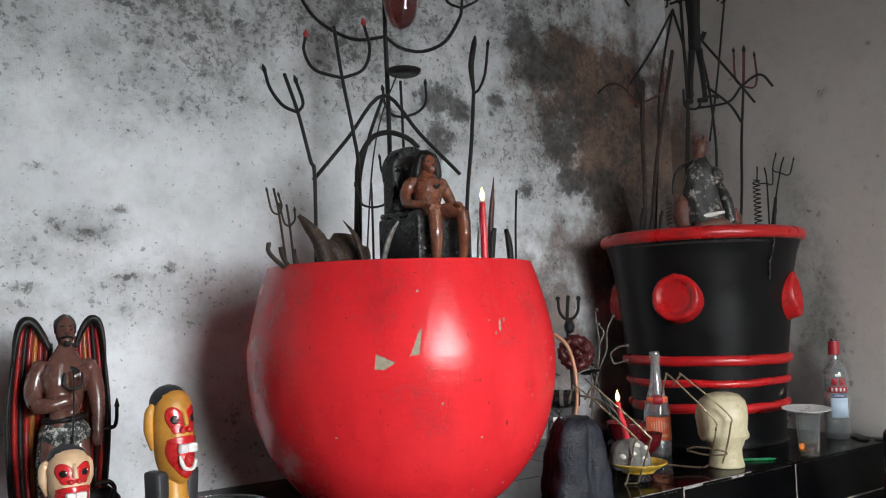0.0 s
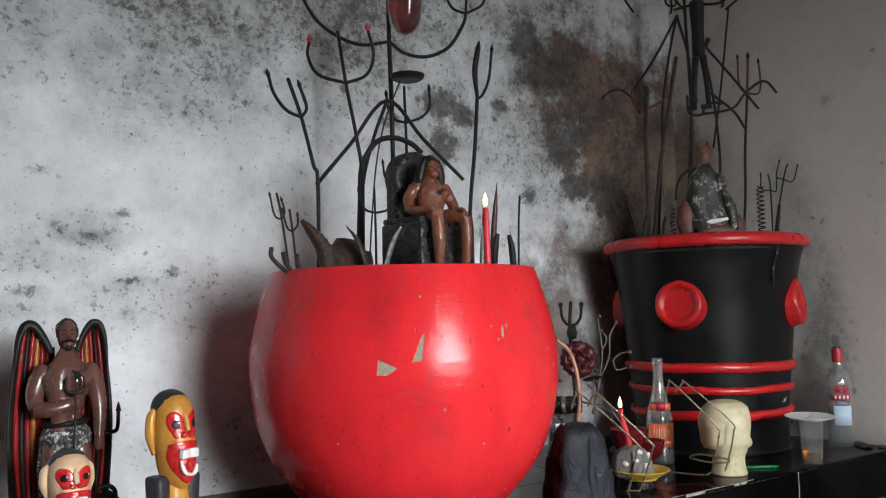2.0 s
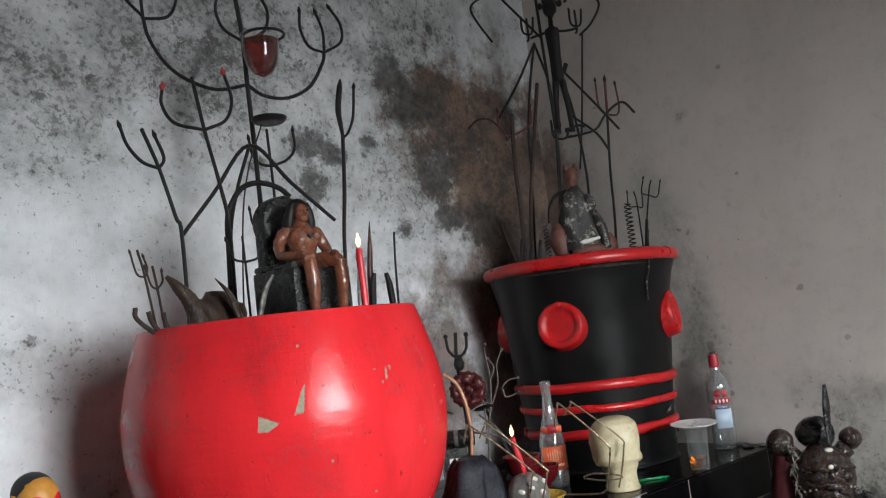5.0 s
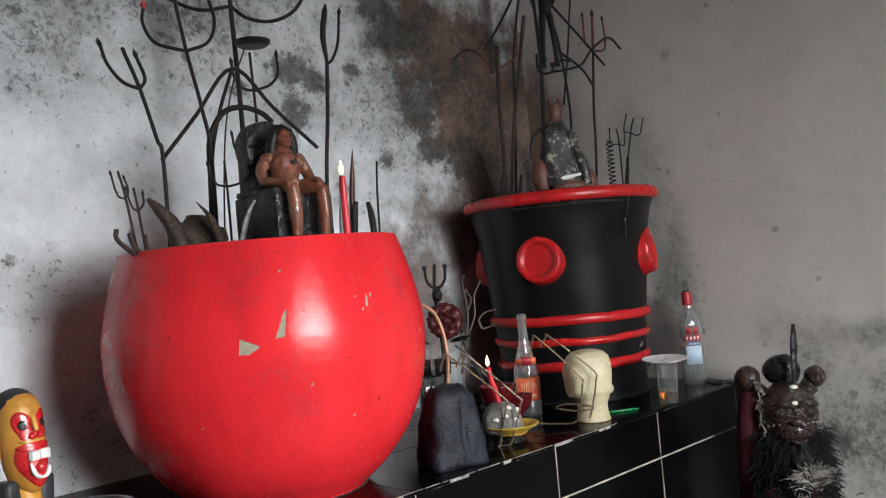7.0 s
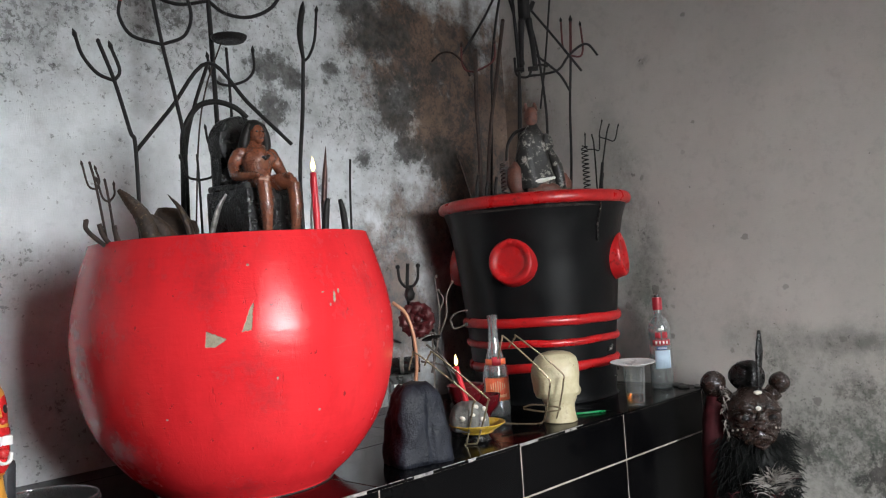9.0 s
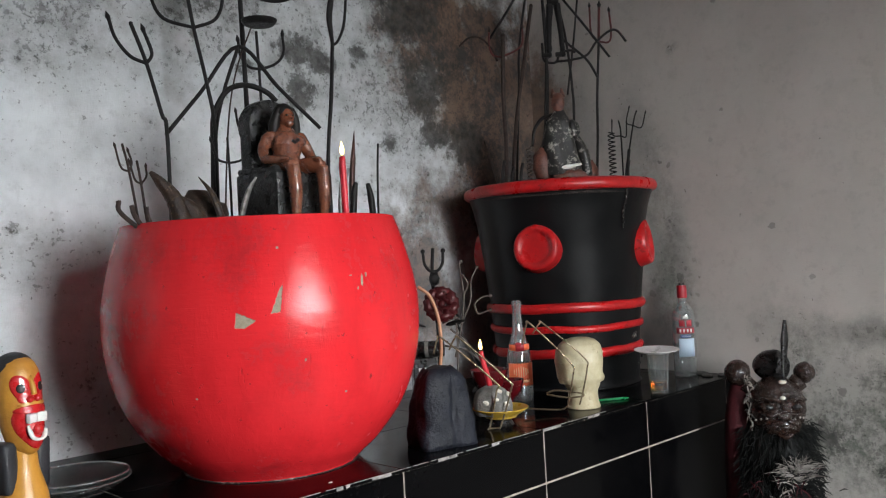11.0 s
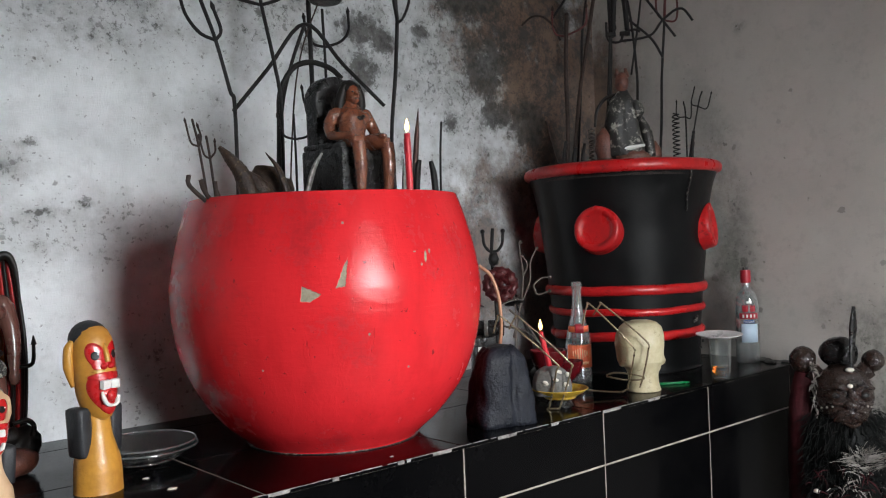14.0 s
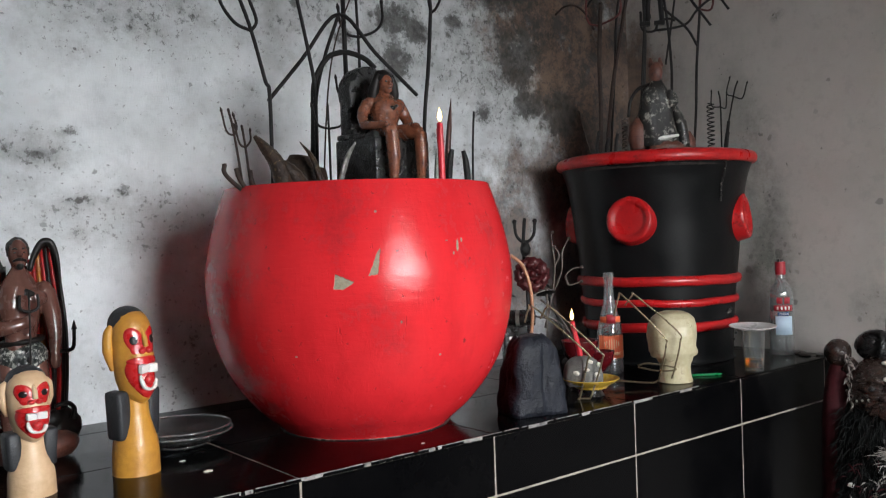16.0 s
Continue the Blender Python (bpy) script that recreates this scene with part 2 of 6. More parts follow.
M_SKIN = paint("brown_lacquer", (0.23, 0.075, 0.038), (0.075, 0.025, 0.016), 0.18, 0, 40, 200, 0.85, 0.9, 0.55, dirt=(0.030, 0.013, 0.010), dirt_from=0.57)
M_BROWN = paint("dark_brown_lacquer", (0.135, 0.060, 0.046), (0.075, 0.034, 0.028), 0.22, 0, 25, 200, 0.5, 0.15, 0.3)
M_BLACK = paint("black_lacquer", (0.0045, 0.0045, 0.005), (0.014, 0.013, 0.012), 0.28, 0, 45, 200, 0.6, 0.8, 0.0, spec=0.45)
M_HAIR = paint("black_painted_hair", (0.005, 0.0045, 0.004), (0.014, 0.011, 0.010), 0.42, 0, 50, 260, 0.6, 0.25, spec=0.3)
M_GREYMIX = paint("worn_grey_black_paint", (0.026, 0.024, 0.022), (0.010, 0.010, 0.010), 0.42, 0, 17, 150, 0.9, 0.6, 0.0, dirt=(0.34, 0.32, 0.28), dirt_from=0.52)
M_RUSTCLAY = paint("russet_clay", (0.15, 0.05, 0.032), (0.05, 0.022, 0.018), 0.5, 0, 60, 200, 0.8, 0.6)
M_WHITE = paint("white_paint", (0.78, 0.77, 0.74), (0.60, 0.57, 0.52), 0.35, 0, 40, 200, 0.5)
M_WAX = paint("ivory_wax", (0.57, 0.51, 0.34), (0.40, 0.33, 0.19), 0.42, 0, 14, 120, 0.8, 0.4, dirt=(0.30, 0.24, 0.14), dirt_from=0.57)
M_YELLOW = paint("ochre_varnished_wood", (0.58, 0.28, 0.042), (0.38, 0.16, 0.026), 0.42, 0, 12, 90, 0.8, 0.3, 0.08)
M_PALEWOOD = paint("pale_raw_wood", (0.68, 0.47, 0.29), (0.50, 0.31, 0.17), 0.45, 0, 12, 90, 0.7, 0.25)
M_MASKRED = paint("glossy_mask_red", (0.55, 0.018, 0.02), (0.38, 0.012, 0.014), 0.25, 0, 25, 150, 0.5, 0.2, 0.4)
M_DARKGREY = paint("charcoal_paint", (0.018, 0.019, 0.022), (0.035, 0.036, 0.040), 0.45, 0, 20, 160, 0.6, 0.3, spec=0.4)
M_WINGRED = paint("wing_red_streaks", (0.40, 0.020, 0.020), (0.12, 0.010, 0.010), 0.22, 0, 16, 120, 0.9, 0.2, 0.3)
M_SPECKLE = paint("silver_black_cloth", (0.03, 0.035, 0.034), (0.012, 0.012, 0.012), 0.3, 0.1, 45, 300, 0.6, 0.5, dirt=(0.55, 0.55, 0.50), dirt_from=0.50)
M_STONE = paint("blue_black_stone", (0.006, 0.007, 0.011), (0.016, 0.018, 0.026), 0.52, 0, 22, 130, 0.9, 1.0, spec=0.28)
M_ROCK = paint("grey_rough_rock", (0.20, 0.195, 0.18), (0.10, 0.095, 0.085), 0.8, 0, 40, 220, 0.8, 1.0)
M_SHELL = paint("white_cowrie_shell", (0.72, 0.68, 0.60), (0.5, 0.44, 0.36), 0.3, 0, 90, 300, 0.5)
M_PLATE = paint("mustard_plate_glaze", (0.62, 0.40, 0.055), (0.46, 0.27, 0.04), 0.25, 0, 15, 120, 0.5)
M_BOWLRED = paint("dark_red_lacquer_bowl", (0.10, 0.005, 0.008), (0.04, 0.005, 0.007), 0.2, 0, 20, 120, 0.6)
M_BRASS = paint("tarnished_brass_wire", (0.30, 0.235, 0.15), (0.14, 0.11, 0.075), 0.32, 0.9, 60, 300, 0.6, 0.2)
M_COPPER = paint("copper_coloured_cane", (0.50, 0.25, 0.14), (0.30, 0.14, 0.08), 0.4, 0.2, 50, 250, 0.6)
M_CANDLE = paint("red_candle_wax", (0.62, 0.02, 0.035), (0.45, 0.015, 0.025), 0.35, 0, 30, 150, 0.4)
M_HORN = paint("ridged_horn", (0.045, 0.024, 0.014), (0.010, 0.007, 0.006), 0.35, 0, 55, 200, 0.9, 1.0, dirt=(0.26, 0.19, 0.10), dirt_from=0.57, spec=0.4)
M_SILVER = paint("dull_silver_foil", (0.42, 0.41, 0.38), (0.12, 0.11, 0.10), 0.35, 0.6, 60, 260, 0.9, 0.8)
M_PLASTIC = paint("white_plastic_plate", (0.74, 0.72, 0.72), (0.62, 0.60, 0.60), 0.3, 0, 20, 150, 0.5)
M_LABELRED = paint("red_label", (0.42, 0.022, 0.036), (0.32, 0.02, 0.03), 0.4, 0, 30)
M_LABELBLUE = paint("navy_label", (0.04, 0.10, 0.28), (0.03, 0.07, 0.2), 0.4, 0, 30)
M_LABELPALE = paint("pale_blue_label", (0.55, 0.68, 0.80), (0.45, 0.58, 0.72), 0.4, 0, 30)
M_LABELORANGE = paint("orange_label", (0.95, 0.22, 0.09), (0.85, 0.13, 0.06), 0.4, 0, 30)
M_LABELPEACH = paint("peach_sunburst_print", (0.95, 0.60, 0.38), (0.85, 0.34, 0.16), 0.4, 0, 30)
M_GREEN = paint("green_plastic", (0.01, 0.22, 0.07), (0.008, 0.15, 0.05), 0.3, 0, 30)
# red darkened to carry the shade that the pot throws on the rose
M_ROSE = paint("dark_red_metal_rose", (0.085, 0.007, 0.009), (0.03, 0.005, 0.006), 0.4, 0.2, 40, 200, 0.7, 0.4)
M_WIREGREY = paint("frosted_grey_wire", (0.15, 0.12, 0.105), (0.06, 0.05, 0.045), 0.5, 0.3, 60, 260, 0.8)
M_ROBE = paint("deep_red_cloth", (0.060, 0.005, 0.009), (0.020, 0.004, 0.005), 0.75, 0, 30, 200, 0.7, 0.5, dirt=(0.10, 0.04, 0.035), dirt_from=0.62, spec=0.3)
M_CLAYFACE = paint("dark_glazed_clay", (0.034, 0.017, 0.012), (0.008, 0.005, 0.004), 0.20, 0, 45, 220, 0.9, 1.3, 0.25, dirt=(0.17, 0.13, 0.105), dirt_from=0.62, spec=0.5)
M_FEATHER = paint("grey_white_plumes", (0.36, 0.33, 0.30), (0.06, 0.05, 0.045), 0.85, 0, 30, 160, 0.9, 0.2)
M_FEATHERDARK = paint("black_feathers", (0.004, 0.005, 0.005), (0.010, 0.010, 0.009), 0.6, 0, 40, 160, 0.7, 0.4, spec=0.15)
M_BLADE = paint("brown_stained_blade", (0.10, 0.045, 0.035), (0.04, 0.02, 0.018), 0.35, 0.5, 40, 200, 0.8, 0.4)


def chip(t, u, z, wob, corners):
    """1 inside a broken-off flake with straight sides and slightly ragged edges; corners run anticlockwise."""
    far = None
    for (ax, az), (bx, bz) in zip(corners, corners[1:] + corners[:1]):
        n = Vector((bz - az, ax - bx)).normalized()
        d = calc(t, "ADD", calc(t, "MULTIPLY", calc(t, "SUBTRACT", u, ax), n.x), calc(t, "MULTIPLY", calc(t, "SUBTRACT", z, az), n.y))
        far = d if far is None else calc(t, "MAXIMUM", far, d)
    r = node(t, "ShaderNodeMapRange")
    r.inputs["From Min"].default_value, r.inputs["From Max"].default_value = 0.0008, -0.0008
    t.links.new(calc(t, "ADD", far, wob), r.inputs["Value"])
    return r.outputs[0]


def red_pot_material():
    """Glossy red enamel over clay: brush strokes, scratches, runs, grime and flakes broken off to the bare clay."""
    m, t, p = nodes("red_enamel_over_clay")
    co = t.nodes.new("ShaderNodeTexCoord").outputs["Object"]
    sep = t.nodes.new("ShaderNodeSeparateXYZ")
    t.links.new(co, sep.inputs[0])

    def stretched(scale, *rest):
        mp = node(t, "ShaderNodeMapping")
        mp.inputs["Scale"].default_value = scale
        t.links.new(co, mp.inputs["Vector"])
        return noise_fac(t, mp.outputs[0], *rest)

    runs = stretched((1, 1, 0.35), 16, 6, 0.6, 0.42, 0.75)
    cracks = stretched((1, 1, 0.10), 75, 3, 0.55, 0.70, 0.74)
    strokes = stretched((0.6, 0.6, 3.0), 30, 5, 0.65, 0.3, 0.75)
    lines = stretched((0.25, 0.25, 9.0), 26, 3, 0.6, 0.66, 0.71)
    big = noise_fac(t, co, 4, 5, 0.6, 0.4, 0.7)
    grime = noise_fac(t, co, 7, 9, 0.75, 0.50, 0.72)
    fine = noise_fac(t, co, 140, 4, 0.65, 0.3, 0.75)
    pit = noise_fac(t, co, 46, 6, 0.72, 0.645, 0.675)
    c = mix(t, calc(t, "MULTIPLY", big, 0.5), (0.72, 0.024, 0.031), (0.58, 0.017, 0.023))
    c = mix(t, calc(t, "MULTIPLY", runs, 0.35), c, (0.36, 0.008, 0.013))
    c = mix(t, calc(t, "MULTIPLY", grime, 0.55), c, (0.24, 0.010, 0.014))
    c = mix(t, calc(t, "MULTIPLY", lines, 0.18), c, (0.78, 0.10, 0.09))
    c = mix(t, calc(t, "MULTIPLY", cracks, 0.35), c, (0.14, 0.008, 0.009))
    c = mix(t, calc(t, "MULTIPLY", pit, 0.8), c, (0.13, 0.014, 0.013))
    w = node(t, "ShaderNodeTexNoise", Scale=150.0, Detail=5.0, Roughness=0.6)
    t.links.new(co, w.inputs["Vector"])
    ragged = calc(t, "SUBTRACT", w.outputs["Fac"], 0.5)
    u = calc(t, "SUBTRACT", calc(t, "MULTIPLY", sep.outputs[0], 0.78), calc(t, "MULTIPLY", sep.outputs[1], 0.62))
    chips = None
    for corners in FLAKES:
        f = chip(t, u, sep.outputs[2], calc(t, "MULTIPLY", ragged, 0.006), corners)
        chips = f if chips is None else calc(t, "MAXIMUM", chips, f)
    for cx, cz, rx, rz in NICKS:
        chips = calc(t, "MAXIMUM", chips, blob(t, (u, sep.outputs[2]), calc(t, "MULTIPLY", ragged, 1.7), cx, cz, rx, rz, 0.08))
    r = node(t, "ShaderNodeMapRange")
    r.inputs["From Min"].default_value, r.inputs["From Max"].default_value = -0.02, -0.06
    t.links.new(sep.outputs[1], r.inputs["Value"])
    chips = calc(t, "MULTIPLY", chips, r.outputs[0], True)
    c = mix(t, chips, c, mix(t, fine, (0.36, 0.32, 0.23), (0.24, 0.21, 0.15)))
    t.links.new(c, p.inputs["Base Color"])
    rough = calc(t, "ADD", calc(t, "ADD", calc(t, "MULTIPLY", runs, 0.08), calc(t, "MULTIPLY", grime, 0.22)), 0.20)
    t.links.new(calc(t, "ADD", calc(t, "MULTIPLY", chips, 0.5), rough), p.inputs["Roughness"])
    p.inputs["Specular IOR Level"].default_value = 0.27
    h = calc(t, "SUBTRACT", calc(t, "ADD", calc(t, "MULTIPLY", fine, 0.12), calc(t, "MULTIPLY", strokes, 0.32)), calc(t, "MULTIPLY", chips, 1.8))
    drips = stretched((1, 1, 0.22), 42, 4, 0.6, 0.52, 0.66)
    h = calc(t, "ADD", h, calc(t, "MULTIPLY", drips, 0.24))
    h = calc(t, "SUBTRACT", h, calc(t, "ADD", calc(t, "MULTIPLY", pit, 0.8), calc(t, "MULTIPLY", cracks, 0.7)))
    bump(t, p, h, 0.5, 0.0016)
    return m


def glass(name, colour=(1, 1, 1), rough=0.02):
    m, t, p = nodes(name)
    p.inputs["Base Color"].default_value = (*colour, 1)
    p.inputs["Transmission Weight"].default_value = 1.0
    co = t.nodes.new("ShaderNodeTexCoord").outputs["Object"]
    t.links.new(calc(t, "ADD", calc(t, "MULTIPLY", noise_fac(t, co, 40, 5, 0.7, 0.5, 0.8), 0.10), rough), p.inputs["Roughness"])
    p.inputs["IOR"].default_value = 1.33
    return m


FLAKES = [[(-0.018, 0.045), (-0.021, 0.017), (-0.004, 0.015), (0.017, 0.029)], [(0.044, 0.040), (0.061, 0.041), (0.064, 0.064), (0.066, 0.092), (0.058, 0.078)]]
NICKS = [(0.211, 0.09, 0.0022, 0.012), (0.219, 0.10, 0.002, 0.005), (0.203, 0.075, 0.002, 0.003), (0.190, 0.10, 0.003, 0.0015), (0.058, 0.159, 0.0028, 0.0028), (0.10, -0.05, 0.002, 0.003), (-0.10, -0.11, 0.0025, 0.002), (0.17, -0.12, 0.002, 0.0025)]
M_POT = red_pot_material()
M_BLACKPOT = paint("satin_black_pot_paint", (0.0026, 0.0029, 0.0034), (0.0075, 0.0075, 0.0078), 0.36, 0, 7, 120, 0.8, 0.12, 0.0, spec=0.20, dirt=(0.014, 0.014, 0.0135), dirt_from=0.63)
def thin_glass(name, tint=(0.94, 0.955, 0.95), edge=2.6, face=0.07, dust=0.045):
    """Thin clear glass under a film of dust: light passes, and the grazing parts shine."""
    m, t, p = nodes(name)
    t.nodes.remove(p)
    clear = node(t, "ShaderNodeBsdfTransparent", Color=(*tint, 1))
    shine = node(t, "ShaderNodeBsdfAnisotropic", Color=(1, 1, 1, 1), Roughness=0.04)
    facing = node(t, "ShaderNodeLayerWeight", Blend=0.5).outputs["Facing"]
    gloss = calc(t, "ADD", calc(t, "MULTIPLY", calc(t, "POWER", facing, edge), 0.85), face)
    both = t.nodes.new("ShaderNodeMixShader")
    t.links.new(gloss, both.inputs[0])
    t.links.new(clear.outputs[0], both.inputs[1])
    t.links.new(shine.outputs[0], both.inputs[2])
    film = node(t, "ShaderNodeBsdfDiffuse", Color=(0.62, 0.63, 0.63, 1))
    co = t.nodes.new("ShaderNodeTexCoord").outputs["Object"]
    amount = calc(t, "MULTIPLY", calc(t, "ADD", noise_fac(t, co, 45, 6, 0.7, 0.35, 0.7), 0.5), dust)
    dusty = t.nodes.new("ShaderNodeMixShader")
    t.links.new(amount, dusty.inputs[0])
    t.links.new(both.outputs[0], dusty.inputs[1])
    t.links.new(film.outputs[0], dusty.inputs[2])
    t.links.new(dusty.outputs[0], t.nodes["Material Output"].inputs["Surface"])
    return m


M_GLASS = thin_glass("clear_glass")
M_DISHGLASS = thin_glass("pressed_glass", (0.97, 0.975, 0.97), 6.0, 0.015, 0.008)
M_BOTTLE = thin_glass("bottle_glass", (0.86, 0.885, 0.89), 2.0, 0.09, 0.11)
M_CLEAR = thin_glass("clear_goblet_glass", (0.95, 0.955, 0.95), 4.0, 0.03, 0.012)
M_RIMGLASS = thin_glass("thick_glass_rim", (0.9, 0.92, 0.92), 1.6, 0.18, 0.06)
M_LIQUOR = glass("amber_drink", (0.85, 0.36, 0.08))
M_WINE = glass("dark_red_drink", (0.30, 0.012, 0.05))
M_REDDRINK = glass("red_drink", (0.40, 0.035, 0.022))


def flame_material():
    m, t, p = nodes("candle_flame")
    p.inputs["Base Color"].default_value = (1, 0.6, 0.2, 1)
    p.inputs["Emission Color"].default_value = (1.0, 0.62, 0.22, 1)
    p.inputs["Emission Strength"].default_value = 9.0
    return m


M_FLAME = flame_material()


# ---- mesh tools ----
def curve_points(pts, n=6):
    """Catmull-Rom points through the given ones."""
    p = [Vector(q) for q in pts]
    if len(p) < 3:
        return p
    p = [2 * p[0] - p[1]] + p + [2 * p[-1] - p[-2]]
    out = []
    for i in range(1, len(p) - 2):
        for k in range(n):
            s = k / n
            a, b, c, d = p[i - 1], p[i], p[i + 1], p[i + 2]
            out.append(0.5 * (2 * b + (c - a) * s + (2 * a - 5 * b + 4 * c - d) * s * s + (3 * b - a - 3 * c + d) * s ** 3))
    return out + [p[-2]]


class Shape:
    """One mesh in the making; each piece added takes the current material slot."""

    def __init__(self):
        self.bm = bmesh.new()
        self.slot = 0

    def use(self, slot):
        self.slot = slot
        return self

    def skin(self, rings, closed=True, caps=True):
        vs = [[self.bm.verts.new(q) for q in ring] for ring in rings]
        n = len(vs[0])
        for a, b in zip(vs, vs[1:]):
            for i in range(n if closed else n - 1):
                j = (i + 1) % n
                f = self.bm.faces.new((a[i], a[j], b[j], b[i]))
                f.material_index, f.smooth = self.slot, True
        if caps:
            for ring, flip in ((vs[0], True), (vs[-1], False)):
                f = self.bm.faces.new(list(reversed(ring)) if flip else ring)
                f.material_index, f.smooth = self.slot, False
        return self

    def tube(self, pts, r, segs=8, n=6, flat=1.0):
        """A bar through pts; r is one radius or (start, end) or a list of them."""
        p = curve_points(pts, n)
        rs = [r] * 2 if isinstance(r, (int, float)) else list(r)
        rings, side = [], None
        for i, q in enumerate(p):
            d = (p[min(i + 1, len(p) - 1)] - p[max(i - 1, 0)]).normalized()
            if side is None:
                side = d.orthogonal().normalized()
            side = (side - d * side.dot(d)).normalized()
            up = d.cross(side)
            s = i / max(1, len(p) - 1) * (len(rs) - 1)
            k = min(int(s), len(rs) - 2)
            rad = rs[k] + (rs[k + 1] - rs[k]) * (s - k)
            rings.append([q + rad * (math.cos(a) * side + flat * math.sin(a) * up) for a in (2 * math.pi * j / segs for j in range(segs))])
        return self.skin(rings)

    def lathe(self, profile, c=(0, 0, 0), segs=48, n=4, smooth=True, wob=0.0):
        """A turned body: profile of (radius, height) from one end to the other."""
        p = curve_points([(a, 0, b) for a, b in profile], n) if smooth else [Vector((a, 0, b)) for a, b in profile]
        rings = []
        for q in p:
            ring = []
            for j in range(segs):
                a = 2 * math.pi * j / segs
                rr = max(q.x, 0.0004) * (1 + wob * noise.noise((math.cos(a) * 1.3, math.sin(a) * 1.3, q.z * 4)))
                ring.append((c[0] + rr * math.cos(a), c[1] + rr * math.sin(a), c[2] + q.z))
            rings.append(ring)
        return self.skin(rings)

    def ball(self, c, r, turn=(0, 0, 0), segs=20, rough=0.0, freq=20.0):
        r = (r, r, r) if isinstance(r, (int, float)) else r
        m = Euler([radians(a) for a in turn]).to_matrix()
        rings = []
        for i in range(1, segs // 2 + 1):
            th = math.pi * (i - 0.5) / (segs // 2)
            ring = []
            for j in range(segs):
                a = 2 * math.pi * j / segs
                v = m @ Vector((r[0] * math.sin(th) * math.cos(a), r[1] * math.sin(th) * math.sin(a), -r[2] * math.cos(th)))
                q = Vector(c) + v
                if rough:
                    q += v.normalized() * rough * noise.noise(q * freq)
                ring.append(q)
            rings.append(ring)
        return self.skin(rings)

    def box(self, c, size, turn=(0, 0, 0), bevel=0.0, smooth=False):
        m = Matrix.LocRotScale(c, Euler([radians(a) for a in turn]), size)
        made = bmesh.ops.create_cube(self.bm, size=1.0, matrix=m)["verts"]
        faces = {f for v in made for f in v.link_faces}
        for f in faces:
            f.material_index, f.smooth = self.slot, smooth
        if bevel:
            edges = list({e for v in made for e in v.link_edges})
            res = bmesh.ops.bevel(self.bm, geom=edges, offset=bevel, segments=2, affect="EDGES", profile=0.6)
            for f in res["faces"]:
                f.material_index = self.slot
        return self

    def melt(self, voxel, rounds=3):
        """Fuse all that has been added into one skin with soft joints."""
        bmesh.ops.recalc_face_normals(self.bm, faces=self.bm.faces)
        me = bpy.data.meshes.new("fused")
        self.bm.to_mesh(me)
        tmp = new("fused", me)
        fuse = tmp.modifiers.new("fuse", "REMESH")
        fuse.mode, fuse.voxel_size = "VOXEL", voxel
        soft = tmp.modifiers.new("soft", "SMOOTH")
        soft.factor, soft.iterations = 0.5, rounds
        out = bpy.data.meshes.new_from_object(tmp.evaluated_get(bpy.context.evaluated_depsgraph_get()))
        bpy.data.objects.remove(tmp)
        self.bm.clear()
        self.bm.from_mesh(out)
        for f in self.bm.faces:
            f.material_index, f.smooth = self.slot, True
        return self

    def mesh(self, name, mats):
        bmesh.ops.recalc_face_normals(self.bm, faces=self.bm.faces)
        me = bpy.data.meshes.new(name)
        self.bm.to_mesh(me)
        self.bm.free()
        for m in mats if isinstance(mats, (list, tuple)) else [mats]:
            me.materials.append(m)
        return me


def thing(name, label, category, at=(0, 0, 0), turn=0.0, group="", kind=""):
    ob = new(name)
    ob.empty_display_size = 0.05
    ob.matrix_basis = pose(*at, 0, 0, turn)
    return tagged(ob, label, category, group, kind)


def part(name, shape, mats, parent, label=""):
    ob = new(name, shape.mesh(name, mats))
    ob.parent = parent
    return tagged(ob, label)


def solid(name, shape, mats, label, category, at=(0, 0, 0), turn=0.0, group="", kind=""):
    ob = new(name, shape.mesh(name, mats))
    ob.matrix_basis = pose(*at, 0, 0, turn)
    return tagged(ob, label, category, group, kind)


# ---- the room ----
BACK, RIGHT, LEFT, FRONT, HIGH, TOP = 0.77, 1.875, -2.6, -3.0, 3.3, 0.9


def slab(name, lo, hi, mat, label="", category=""):
    s = Shape().box([(a + b) / 2 for a, b in zip(lo, hi)], [b - a for a, b in zip(lo, hi)])
    return solid(name, s, mat, label, category, kind="structure")


slab("floor", (LEFT - 0.15, FRONT - 0.15, -0.1), (RIGHT + 0.15, BACK + 0.15, 0), M_FLOOR, "worn grey cement floor", "floor")
slab("ceiling", (LEFT - 0.15, FRONT - 0.15, HIGH), (RIGHT + 0.15, BACK + 0.15, HIGH + 0.1), M_CEIL, "unseen pale ceiling that bounces light", "ceiling")
slab("wall_north", (LEFT - 0.15, BACK, 0), (RIGHT + 0.15, BACK + 0.15, HIGH), M_BACK, "white plaster wall with black and brown mould and painted shade", "wall")
slab("wall_east", (RIGHT, FRONT, 0), (RIGHT + 0.15, BACK, HIGH), M_SIDE, "greyish plaster wall with green damp stains", "wall")
slab("wall_west", (LEFT - 0.15, FRONT, 0), (LEFT, BACK, HIGH), M_PLAIN, "plain dull plaster wall", "wall")
# unseen wall: lintel height and added upper slit shape daylight and the pot's highlight
WX0, WX1, WZ0, WZ1 = -0.45, 0.78, 0.85, 1.88
TX0, TX1, TZ1 = 0.17, 0.37, 2.75
fw = Shape()
